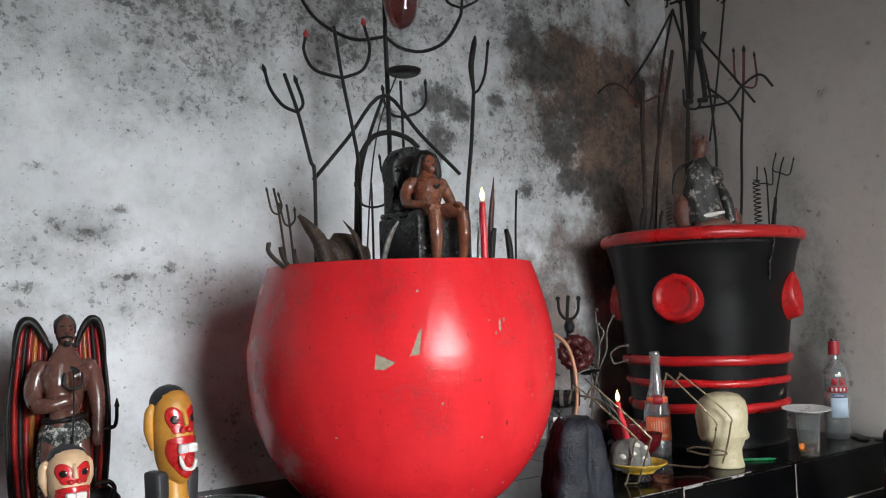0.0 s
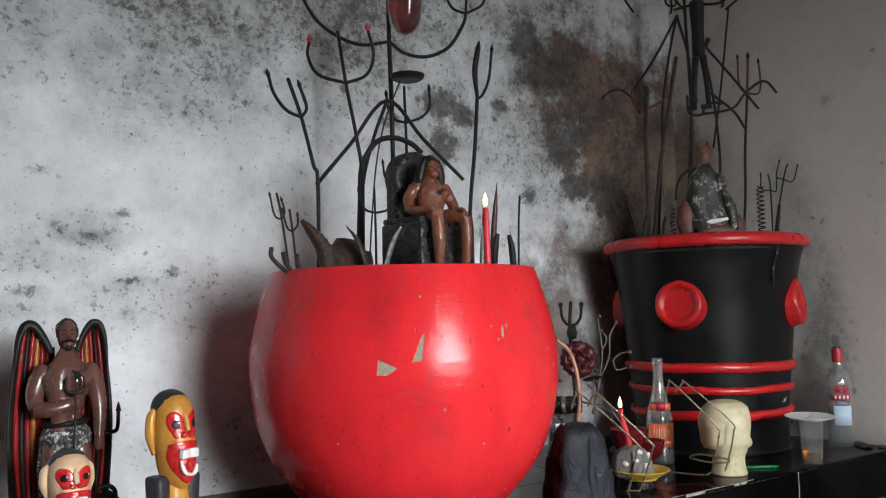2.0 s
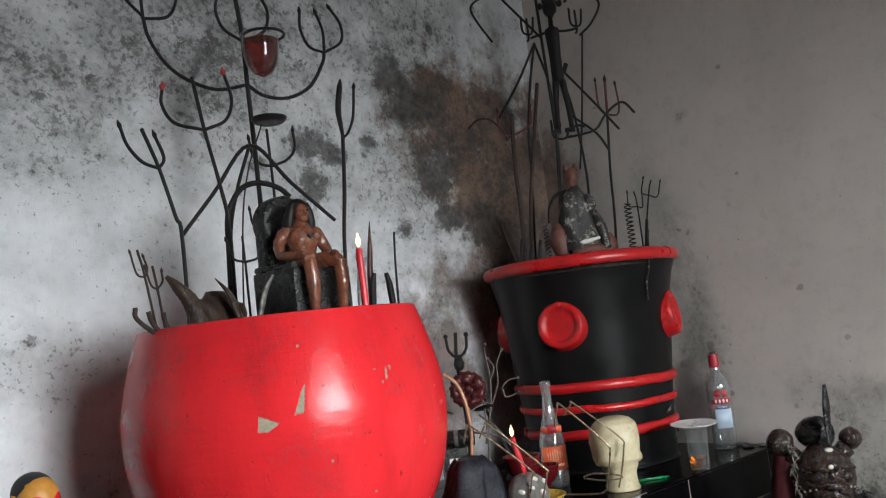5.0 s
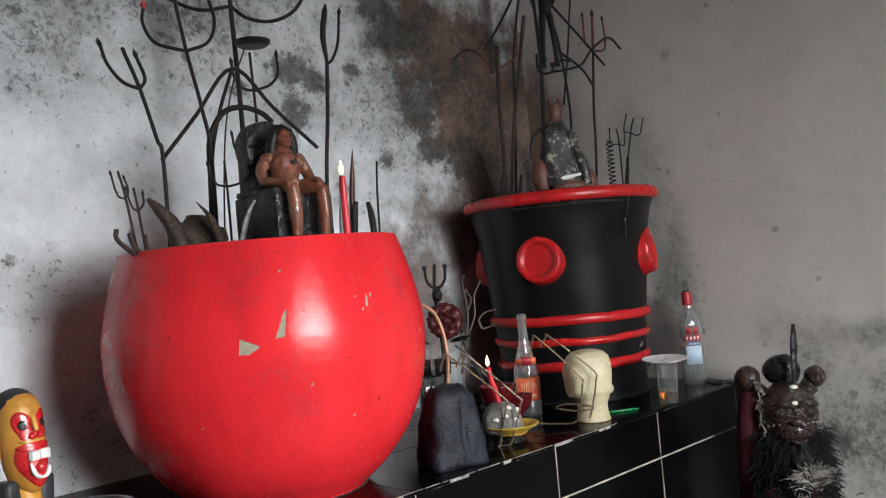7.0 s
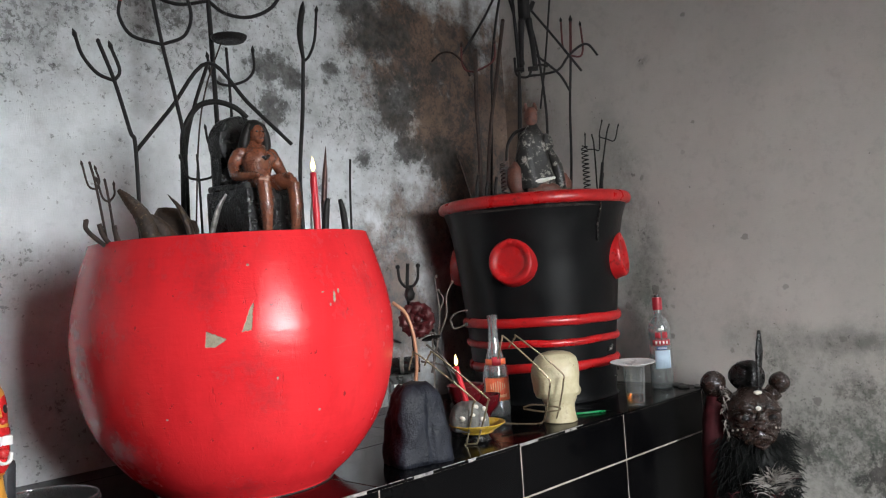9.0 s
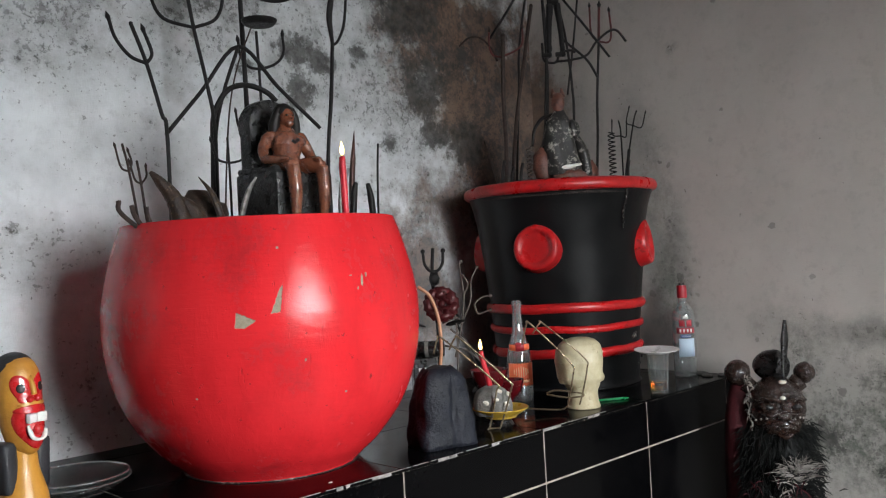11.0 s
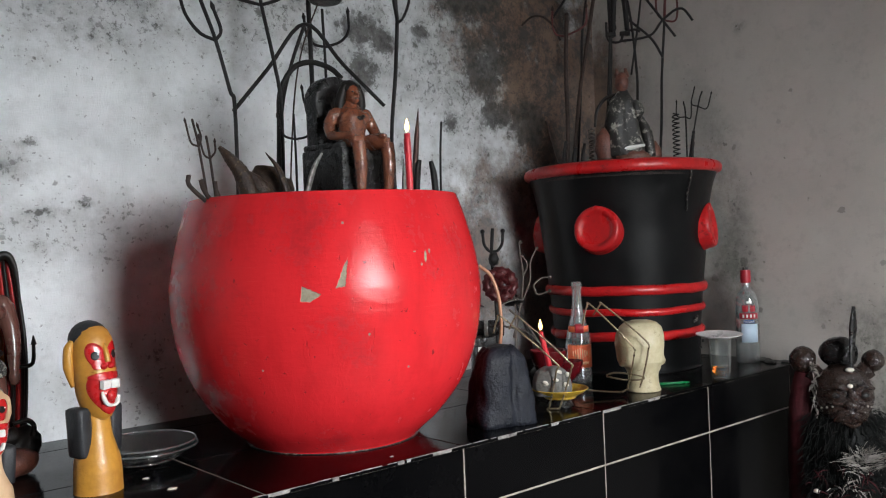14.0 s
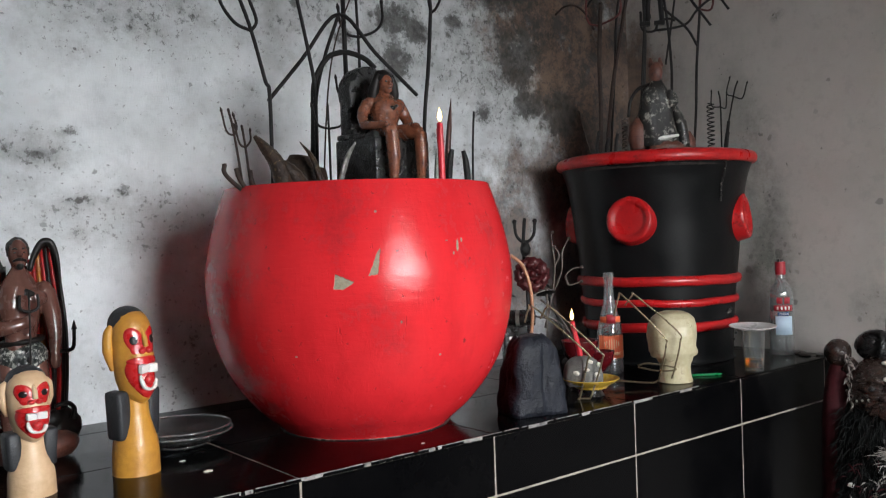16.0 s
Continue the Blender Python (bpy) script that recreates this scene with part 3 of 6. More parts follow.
for lo, hi in (((LEFT - 0.15, 0), (WX0, HIGH)), ((WX1, 0), (RIGHT + 0.15, HIGH)), ((WX0, 0), (WX1, WZ0)), ((WX0, WZ1), (TX0, HIGH)), ((TX1, WZ1), (WX1, HIGH)), ((TX0, TZ1), (TX1, HIGH))):
    fw.box(((lo[0] + hi[0]) / 2, FRONT - 0.075, (lo[1] + hi[1]) / 2), (hi[0] - lo[0], 0.15, hi[1] - lo[1]))
solid("wall_south", fw, M_PLAIN, "unseen plain plaster wall, its window opening and added slit shaping the light", "wall", kind="structure")

# ---- the tiled ledge ----
ledge = thing("ledge", "black tiled masonry altar ledge with pale grout", "ledge", kind="structure")
END = RIGHT - 0.002
part("ledge_core", Shape().box(((LEFT + END) / 2, (0.0015 + BACK - 0.002) / 2, (TOP - 0.0014) / 2), (END - LEFT, BACK - 0.0035, TOP - 0.0014)), M_GROUT, ledge, "pale beige mortar between the tiles")


def tile_mesh(sx, sy):
    s = Shape().box((0, 0, 0), (sx, sy, 0.012), bevel=0.0012)
    return s.mesh("tile", M_TILE)


TILE_W, ROW_D = 0.45, 0.33
cache = {}


def tile(x0, x1, a0, a1, front):
    key = (round(x1 - x0, 3), round(a1 - a0, 3), front)
    g = 0.0024 if front else 0.0016
    if key not in cache:
        cache[key] = tile_mesh(x1 - x0 - 2 * g, a1 - a0 - 2 * g)
    ob = new("tile", cache[key])
    ob.parent = ledge
    if front:
        ob.matrix_basis = pose((x0 + x1) / 2, 0.006, (a0 + a1) / 2, 90)
    else:
        ob.matrix_basis = pose((x0 + x1) / 2, (a0 + a1) / 2, TOP - 0.006)
    return ob


# chipped bare edge where the top tiles meet the face
part("edge_bed", Shape().box(((LEFT + END) / 2, 0.0040, TOP - 0.0032), (END - LEFT, 0.0066, 0.0056)), M_TILE, ledge, "dark glazed edge under the chips")
rnd = random.Random(11)
chips, x = Shape(), -0.25
while x < 1.15:
    n, w = rnd.uniform(0.012, 0.06), rnd.uniform(0.0022, 0.0052)
    chips.box((x + n / 2, w / 2 + rnd.uniform(-0.0002, 0.002), TOP - 0.0026), (n, w, 0.0066), (0, 0, rnd.uniform(-1.5, 1.5)), 0.0012)
    x += n + (rnd.uniform(0.0, 0.012) if rnd.random() < 0.7 else 0)
part("edge_strip", chips, M_EDGE, ledge, "white chipped ceramic edge")
part("edge_strip", Shape().box(((1.15 + END) / 2, 0.006, TOP - 0.0035), (END - 1.15, 0.004, 0.004)), M_EDGE, ledge)
part("edge_strip", Shape().box(((LEFT - 0.25) / 2, 0.006, TOP - 0.0035), (-0.25 - LEFT, 0.004, 0.005)), M_EDGE, ledge)


# ---- the red pot ----
red_pot = thing("pot", "large round red painted clay pot with chipped enamel", "pot", (0.34, 0.305, 1.2))
body = Shape().lathe([(0.02, -0.2998), (0.165, -0.2998), (0.184, -0.295), (0.205, -0.278), (0.238, -0.248), (0.283, -0.19), (0.314, -0.125), (0.332, -0.05), (0.337, 0.02), (0.333, 0.07), (0.322, 0.125), (0.306, 0.18), (0.293, 0.217), (0.291, 0.221), (0.284, 0.222), (0.281, 0.215), (0.292, 0.17), (0.290, 0.12)], segs=96, wob=0.006)
part("body", body, M_POT, red_pot)
part("foot_rim", Shape().lathe([(0.170, -0.2996), (0.1855, -0.2996), (0.1865, -0.2988), (0.1855, -0.298), (0.175, -0.298), (0.170, -0.2996)], segs=72, n=2, wob=0.012), M_GREYMIX, red_pot, "thin pale worn line at the foot")
part("filling", Shape().lathe([(0.005, 0.205), (0.10, 0.212), (0.2, 0.200), (0.284, 0.196), (0.284, 0.13), (0.004, 0.12)], segs=40, wob=0.02), M_SOIL, red_pot, "dark soil filling the pot")

# ---- the black pot ----
black_pot = thing("pot", "tall black painted urn with red rim, bands and medallions", "pot", (1.552, 0.417, 0.9))
shell = Shape().lathe([(0.02, 0.0002), (0.215, 0.0002), (0.226, 0.012), (0.230, 0.10), (0.242, 0.24), (0.254, 0.36), (0.266, 0.47), (0.282, 0.56), (0.296, 0.605), (0.292, 0.625), (0.275, 0.62), (0.262, 0.55), (0.25, 0.5)], segs=96, wob=0.008)
part("body", shell, M_BLACKPOT, black_pot)
part("rim", Shape().lathe([(0.284, 0.602), (0.300, 0.600), (0.310, 0.608), (0.311, 0.622), (0.302, 0.634), (0.280, 0.638), (0.267, 0.628), (0.265, 0.612), (0.284, 0.602)], segs=96, wob=0.012), M_TRIM, black_pot, "rolled rim painted red")
part("filling", Shape().lathe([(0.005, 0.632), (0.12, 0.64), (0.22, 0.628), (0.272, 0.622), (0.27, 0.58), (0.004, 0.57)], segs=40, wob=0.03), M_SOIL, black_pot, "dark soil filling the urn")
for z, r, k in ((0.250, 0.243, 0.0155), (0.185, 0.237, 0.0115), (0.112, 0.231, 0.0150)):
    ring = []
    for i in range(0, 97):
        a = 2 * math.pi * i / 96
        ring.append((a, noise.noise((math.cos(a) * 3, math.sin(a) * 3, z * 9)) * 0.004))
    s = Shape()
    rings = []
    for a, w in ring:
        rings.append([((r + k * 0.8 * math.cos(b) + 0.001) * math.cos(a), (r + k * 0.8 * math.cos(b) + 0.001) * math.sin(a), z + w + k * math.sin(b)) for b in (2 * math.pi * j / 10 for j in range(10))])
    s.skin(rings, caps=False)
    part("band", s, M_TRIM, black_pot, "raised red painted band")


def medallion(angle, z=0.435):
    """A dished red roundel on the side of the urn."""
    r = 0.261 + 0.002
    m = pose(math.cos(radians(angle)) * r, math.sin(radians(angle)) * r, z, 0, 83, angle)
    s = Shape().lathe([(0.003, 0.010), (0.040, 0.011), (0.050, 0.018), (0.058, 0.021), (0.067, 0.017), (0.071, 0.0), (0.070, -0.03), (0.003, -0.032)], segs=40, wob=0.03)
    s.ball((-0.060, 0.0, 0.016), (0.010, 0.014, 0.007), segs=12)
    s.bm.transform(m)
    return part("medallion", s, M_TRIM, black_pot, "dished red medallion")


for a in (-159, -68, 22, 112):
    medallion(a)
drip = Shape()
for i in range(9):
    a = radians(-100 + 0.6 * math.sin(i))
    z = 0.60 - i * 0.014
    r = 0.262 + 0.036 * max(0, (z - 0.45) / 0.15) + 0.001
    drip.ball((r * math.cos(a), r * math.sin(a), z), (0.003, 0.003, 0.008), segs=8, rough=0.002, freq=300)
for a, z, k in ((-80, 0.150, 1.0), (-77, 0.156, 0.7), (-83, 0.146, 0.6), (-60, 0.075, 0.8), (-72, 0.060, 0.6)):
    part("scuff", Shape().ball((0.2345 * math.cos(radians(a)), 0.2345 * math.sin(radians(a)), z), (0.014 * k, 0.004, 0.007 * k), (0, 10, a + 90), 12, 0.003, 150), M_GREYMIX, black_pot, "worn patch in the black paint")
part("drip", drip, M_GREYMIX, black_pot, "pale dried wax drip")


def iron(name, label, category, base, pieces, mat, tips=None, prong_mat=None):
    """A wrought iron thing of round bars; prongs end in hammered points."""
    ob = thing(name, label, category, base)
    for kind, pts, r in pieces:
        r *= 0.86
        local = [Vector(p) - Vector(base) for p in pts]
        s = Shape()
        s.tube(local, [r * 1.02, r * 0.97, r * 1.03, r * 0.96], 8, 6)
        for q in (local[0], local[-1]):
            if kind in ("prong", "arrow", "crossbar") or q is local[0]:
                s.ball(q, r * 1.12, segs=8)
        bar = part(kind, s, prong_mat if prong_mat and kind == "prong" else mat, ob)
        if kind in ("prong", "crossbar", "arrow"):
            for e, f in ((local[0], local[1]), (local[-1], local[-2])):
                if e.z > f.z and (kind != "prong" or e.z > min(p.z for p in local) + 0.02):
                    d = (e - f).normalized()
                    k = 1.9 if tips else 1.45
                    part("tip", Shape().tube([e - d * r, e + d * r * 1.5, e + d * r * 4.5], [r * 0.9, r * k, r * 0.25], 8, 4), tips or mat, bar, "red painted tip" if tips else "")
    return ob


# irons standing in the red pot
candelabrum = iron("iron_candelabrum", "black iron trident candelabrum holding a goblet ring", "trident", (0.373, 0.385, 1.375), [
    ("shaft", [(0.353, 0.397, 2.346), (0.359, 0.394, 2.223), (0.368, 0.388, 2.089), (0.369, 0.387, 1.972), (0.371, 0.386, 1.843), (0.372, 0.385, 1.658), (0.373, 0.385, 1.375)], 0.0065),
    ("lower_arm", [(0.186, 0.504, 2.143), (0.193, 0.499, 2.095), (0.220, 0.482, 2.033), (0.258, 0.458, 1.992), (0.311, 0.424, 1.965), (0.369, 0.387, 1.972)], 0.005),
    ("lower_arm", [(0.369, 0.387, 1.972), (0.399, 0.368, 1.944), (0.443, 0.340, 1.935), (0.488, 0.311, 1.958), (0.518, 0.292, 2.013), (0.524, 0.288, 2.041)], 0.005),
    ("upper_arm", [(0.186, 0.504, 2.340), (0.226, 0.478, 2.277), (0.281, 0.443, 2.229), (0.359, 0.394, 2.219)], 0.005),
    ("upper_arm", [(0.359, 0.394, 2.219), (0.414, 0.358, 2.196), (0.471, 0.322, 2.207), (0.505, 0.300, 2.256), (0.508, 0.299, 2.278)], 0.005),
    ("prong", [(0.150, 0.526, 2.275), (0.145, 0.530, 2.233), (0.156, 0.523, 2.191), (0.186, 0.504, 2.146)], 0.0045),
    ("prong", [(0.194, 0.499, 2.241), (0.185, 0.504, 2.198), (0.186, 0.504, 2.143)], 0.0045),
    ("prong", [(0.243, 0.468, 2.217), (0.250, 0.463, 2.183), (0.231, 0.475, 2.143), (0.186, 0.504, 2.141)], 0.0045),
    ("prong", [(0.483, 0.314, 2.140), (0.482, 0.315, 2.098), (0.496, 0.306, 2.055), (0.524, 0.288, 2.039)], 0.004),
    ("prong", [(0.515, 0.294, 2.136), (0.525, 0.287, 2.091), (0.524, 0.288, 2.039)], 0.004),
    ("prong", [(0.544, 0.275, 2.145), (0.561, 0.264, 2.106), (0.559, 0.266, 2.063), (0.524, 0.288, 2.039)], 0.004),
    ("prong", [(0.463, 0.327, 2.349), (0.479, 0.317, 2.299), (0.508, 0.299, 2.275)], 0.004),
    ("prong", [(0.494, 0.307, 2.380), (0.507, 0.299, 2.351), (0.508, 0.299, 2.276)], 0.004),
    ("prong", [(0.527, 0.286, 2.352), (0.545, 0.275, 2.308), (0.531, 0.284, 2.275), (0.508, 0.299, 2.273)], 0.004),
    ("prong", [(0.327, 0.414, 2.345), (0.357, 0.395, 2.321), (0.381, 0.380, 2.320), (0.406, 0.363, 2.347)], 0.0045),
    ("prong", [(0.334, 0.409, 2.202), (0.322, 0.417, 2.159), (0.333, 0.410, 2.110), (0.365, 0.389, 2.078)], 0.0045),
    ("prong", [(0.412, 0.360, 2.177), (0.421, 0.354, 2.146), (0.416, 0.357, 2.107), (0.401, 0.366, 2.090), (0.368, 0.388, 2.075)], 0.0045),
], M_IRON)
iron("iron_trident", "tall black iron trident with red painted tips", "trident", (0.269, 0.36, 1.375), [
    ("shaft", [(0.229, 0.384, 1.969), (0.243, 0.376, 1.852), (0.262, 0.364, 1.725), (0.272, 0.359, 1.625), (0.269, 0.360, 1.375)], 0.005),
    ("prong", [(0.173, 0.416, 1.948), (0.170, 0.418, 1.913), (0.190, 0.406, 1.871), (0.243, 0.376, 1.852)], 0.0045),
    ("prong", [(0.243, 0.376, 1.852), (0.283, 0.352, 1.871), (0.298, 0.344, 1.917), (0.288, 0.350, 1.976)], 0.0045),
], M_IRON, tips=M_REDTIP)
iron("iron_trident", "black iron trident leaning out of the red pot", "trident", (0.168, 0.377, 1.375), [
    ("shaft", [(0.115, 0.406, 1.849), (0.139, 0.393, 1.765), (0.161, 0.381, 1.659), (0.169, 0.377, 1.619), (0.168, 0.377, 1.375)], 0.005),
    ("prong", [(0.077, 0.426, 1.857), (0.087, 0.421, 1.818), (0.110, 0.408, 1.781), (0.139, 0.393, 1.765)], 0.0045),
    ("prong", [(0.139, 0.393, 1.765), (0.149, 0.387, 1.787), (0.137, 0.394, 1.833)], 0.0045),
], M_IRON)
iron("bent_rod", "bent black iron rod propped among tridents", "iron rod", (0.287, 0.408, 1.375), [
    ("rod", [(0.208, 0.454, 1.630), (0.274, 0.415, 1.721), (0.349, 0.371, 1.824), (0.421, 0.329, 1.732), (0.500, 0.283, 1.636)], 0.0055),
    ("rod", [(0.349, 0.371, 1.824), (0.317, 0.390, 1.720), (0.296, 0.402, 1.606), (0.287, 0.408, 1.375)], 0.005),
], M_IRON)
broad_fork = iron("iron_fork", "two-pronged black iron fork with a broad blade", "fork", (0.524, 0.302, 1.375), [
    ("shaft", [(0.524, 0.302, 1.375), (0.530, 0.298, 1.576), (0.541, 0.290, 1.708), (0.549, 0.284, 1.840)], 0.0055),
    ("prong", [(0.549, 0.284, 1.834), (0.560, 0.276, 1.846), (0.572, 0.267, 1.883), (0.579, 0.262, 1.950)], 0.004),
], M_IRON)
iron("iron_trident", "thin black iron trident behind the throne", "trident", (0.422, 0.406, 1.375), [
    ("shaft", [(0.421, 0.406, 1.874), (0.424, 0.405, 1.704), (0.422, 0.406, 1.375)], 0.004),
    ("prong", [(0.385, 0.429, 1.853), (0.389, 0.427, 1.819), (0.403, 0.418, 1.794), (0.425, 0.404, 1.787)], 0.004),
    ("prong", [(0.425, 0.404, 1.787), (0.456, 0.385, 1.800), (0.472, 0.374, 1.825), (0.472, 0.374, 1.866)], 0.004),
], M_IRON)
iron("arched_rod", "thick twisted black rod bent to an arch", "iron rod", (0.263, 0.372, 1.375), [
    ("rod", [(0.263, 0.372, 1.375), (0.270, 0.367, 1.576), (0.273, 0.366, 1.651), (0.284, 0.359, 1.688), (0.305, 0.346, 1.719), (0.336, 0.326, 1.727), (0.370, 0.305, 1.713), (0.390, 0.292, 1.690)], 0.0075),
], M_IRON)
iron("iron_trident", "small rusty hand-length trident", "trident", (0.068, 0.302, 1.375), [
    ("shaft", [(0.042, 0.316, 1.579), (0.051, 0.311, 1.526), (0.068, 0.302, 1.375)], 0.003),
    ("prong", [(0.030, 0.322, 1.575), (0.038, 0.318, 1.535), (0.051, 0.311, 1.526)], 0.0025),
    ("prong", [(0.051, 0.311, 1.526), (0.056, 0.309, 1.543), (0.051, 0.311, 1.565)], 0.0025),
], M_RUST)
iron("iron_trident", "small rusty trident beside horns", "trident", (0.08, 0.294, 1.375), [
    ("shaft", [(0.064, 0.303, 1.545), (0.069, 0.300, 1.501), (0.080, 0.294, 1.375)], 0.003),
    ("prong", [(0.052, 0.309, 1.543), (0.059, 0.305, 1.510), (0.069, 0.300, 1.501)], 0.0025),
    ("prong", [(0.069, 0.300, 1.501), (0.078, 0.295, 1.515), (0.078, 0.295, 1.533)], 0.0025),
], M_RUST)
iron("iron_trident", "small thin trident with one red tip", "trident", (0.255, 0.279, 1.375), [
    ("shaft", [(0.254, 0.280, 1.599), (0.255, 0.279, 1.520), (0.255, 0.279, 1.375)], 0.003),
    ("prong", [(0.226, 0.297, 1.592), (0.235, 0.291, 1.556), (0.255, 0.279, 1.546)], 0.003),
    ("prong", [(0.255, 0.279, 1.546), (0.278, 0.265, 1.554), (0.285, 0.261, 1.584)], 0.003),
], M_IRON)
iron("iron_hook", "small black iron hook beside the throne", "hook", (0.298, 0.281, 1.375), [
    ("prong", [(0.284, 0.290, 1.657), (0.287, 0.288, 1.629), (0.298, 0.281, 1.611)], 0.003),
    ("shaft", [(0.298, 0.281, 1.611), (0.298, 0.281, 1.375)], 0.003),
], M_IRON)
iron("iron_spike", "thin black iron spike in the red pot", "spike", (0.618, 0.234, 1.375), [
    ("shaft", [(0.625, 0.229, 1.598), (0.621, 0.232, 1.519), (0.618, 0.234, 1.375)], 0.003),
], M_IRON)
iron("iron_spike", "very thin rusty wire rod", "spike", (0.304, 0.398, 1.375), [
    ("shaft", [(0.376, 0.356, 1.869), (0.343, 0.375, 1.769), (0.322, 0.387, 1.642), (0.304, 0.398, 1.375)], 0.0022),
], M_RUST)
# irons standing in the black pot
sculpture = iron("iron_sculpture", "black iron scroll sculpture with crossed arrows", "sculpture", (1.539, 0.447, 1.5), [
    ("pole", [(1.541, 0.444, 2.745), (1.544, 0.440, 2.298), (1.549, 0.435, 1.949), (1.544, 0.441, 1.762), (1.539, 0.447, 1.500)], 0.006),
    ("scroll", [(1.541, 0.445, 2.662), (1.537, 0.451, 2.561), (1.520, 0.473, 2.519), (1.460, 0.552, 2.475), (1.418, 0.607, 2.447), (1.411, 0.616, 2.418), (1.426, 0.596, 2.360), (1.446, 0.570, 2.302)], 0.0045),
    ("scroll", [(1.547, 0.437, 2.661), (1.546, 0.439, 2.579), (1.560, 0.420, 2.519), (1.619, 0.342, 2.446), (1.656, 0.294, 2.399), (1.666, 0.281, 2.364), (1.646, 0.307, 2.309), (1.620, 0.341, 2.274)], 0.0045),
    ("arrow", [(1.386, 0.649, 2.645), (1.544, 0.441, 2.288)], 0.005),
    ("crossbar", [(1.342, 0.706, 2.586), (1.359, 0.684, 2.568), (1.367, 0.673, 2.525), (1.379, 0.658, 2.516), (1.459, 0.553, 2.594), (1.463, 0.547, 2.618), (1.443, 0.574, 2.639), (1.430, 0.590, 2.687)], 0.0045),
    ("arrow", [(1.692, 0.247, 2.584), (1.600, 0.367, 2.397)], 0.005),
    ("crossbar", [(1.737, 0.187, 2.518), (1.718, 0.213, 2.512), (1.710, 0.223, 2.468), (1.693, 0.245, 2.463), (1.628, 0.331, 2.565), (1.626, 0.333, 2.586), (1.642, 0.312, 2.609), (1.649, 0.304, 2.648)], 0.0045),
    ("box", [(1.496, 0.504, 2.735), (1.489, 0.513, 2.674), (1.496, 0.504, 2.647), (1.583, 0.390, 2.632), (1.591, 0.379, 2.661), (1.589, 0.382, 2.713)], 0.0045),
], M_IRON)
iron("iron_tripod", "black iron tripod legs with looped bar", "tripod", (1.474, 0.533, 1.5), [
    ("leg", [(1.529, 0.461, 2.272), (1.484, 0.519, 2.144), (1.435, 0.583, 2.032)], 0.005),
    ("leg", [(1.529, 0.461, 2.272), (1.510, 0.485, 2.137), (1.495, 0.505, 1.987), (1.490, 0.511, 1.855), (1.474, 0.533, 1.500)], 0.005),
    ("leg", [(1.529, 0.461, 2.272), (1.548, 0.436, 2.127), (1.548, 0.435, 1.973), (1.541, 0.445, 1.785), (1.529, 0.461, 1.500)], 0.005),
    ("leg", [(1.569, 0.409, 2.198), (1.588, 0.383, 2.020), (1.596, 0.372, 1.847), (1.596, 0.373, 1.735), (1.590, 0.380, 1.500)], 0.005),
    ("leg", [(1.582, 0.391, 2.156), (1.629, 0.329, 2.047), (1.672, 0.273, 1.943)], 0.005),
    ("brace", [(1.584, 0.389, 2.011), (1.626, 0.333, 1.943), (1.647, 0.306, 1.880)], 0.005),
    ("foot_loop", [(1.542, 0.444, 2.004), (1.543, 0.442, 1.955), (1.554, 0.428, 1.941), (1.568, 0.409, 1.943), (1.576, 0.399, 1.970), (1.596, 0.373, 1.976), (1.606, 0.359, 1.968)], 0.005),
    ("foot_loop", [(1.554, 0.428, 2.019), (1.559, 0.421, 1.986), (1.550, 0.433, 1.963)], 0.004),
    ("bar", [(1.568, 0.409, 1.943), (1.599, 0.369, 1.945), (1.628, 0.331, 1.956), (1.647, 0.305, 1.995), (1.672, 0.273, 2.026), (1.689, 0.251, 2.027), (1.705, 0.229, 1.989)], 0.005),
    ("staff", [(1.626, 0.334, 2.275), (1.605, 0.362, 2.016), (1.586, 0.386, 1.831)], 0.004),
], M_IRON)
iron("iron_trident", "iron trident with red painted prongs", "trident", (1.64, 0.332, 1.5), [
    ("shaft", [(1.664, 0.298, 2.109), (1.660, 0.304, 1.995), (1.652, 0.316, 1.818), (1.648, 0.321, 1.670), (1.640, 0.332, 1.500)], 0.005),
    ("prong", [(1.664, 0.298, 2.112), (1.662, 0.301, 2.05), (1.660, 0.304, 1.995)], 0.0053),
    ("prong", [(1.646, 0.323, 2.114), (1.647, 0.322, 2.028), (1.659, 0.306, 2.000)], 0.004),
    ("prong", [(1.659, 0.306, 2.000), (1.678, 0.278, 1.994), (1.684, 0.270, 2.026), (1.682, 0.273, 2.094)], 0.004),
], M_IRON, prong_mat=M_REDROD)
iron("iron_trident", "rusty thick trident with dull red prongs", "trident", (1.365, 0.483, 1.5), [
    ("shaft", [(1.377, 0.469, 2.014), (1.371, 0.476, 1.841), (1.371, 0.476, 1.660), (1.365, 0.483, 1.500)], 0.008),
    ("prong", [(1.348, 0.502, 2.030), (1.347, 0.503, 1.984), (1.354, 0.495, 1.955), (1.371, 0.476, 1.947)], 0.004),
    ("prong", [(1.371, 0.476, 1.947), (1.403, 0.440, 1.966), (1.416, 0.425, 1.987), (1.418, 0.423, 2.033)], 0.004),
    ("hook", [(1.285, 0.574, 1.992), (1.305, 0.551, 2.015), (1.329, 0.524, 2.012), (1.350, 0.500, 1.978), (1.362, 0.486, 1.935)], 0.004),
], M_RUST, prong_mat=M_REDROD)
iron("iron_rod", "thick rusty rod leaning to the wall", "iron rod", (1.405, 0.494, 1.5), [
    ("shaft", [(1.467, 0.422, 2.113), (1.445, 0.447, 1.931), (1.424, 0.472, 1.750), (1.405, 0.494, 1.500)], 0.007),
], M_RUST)
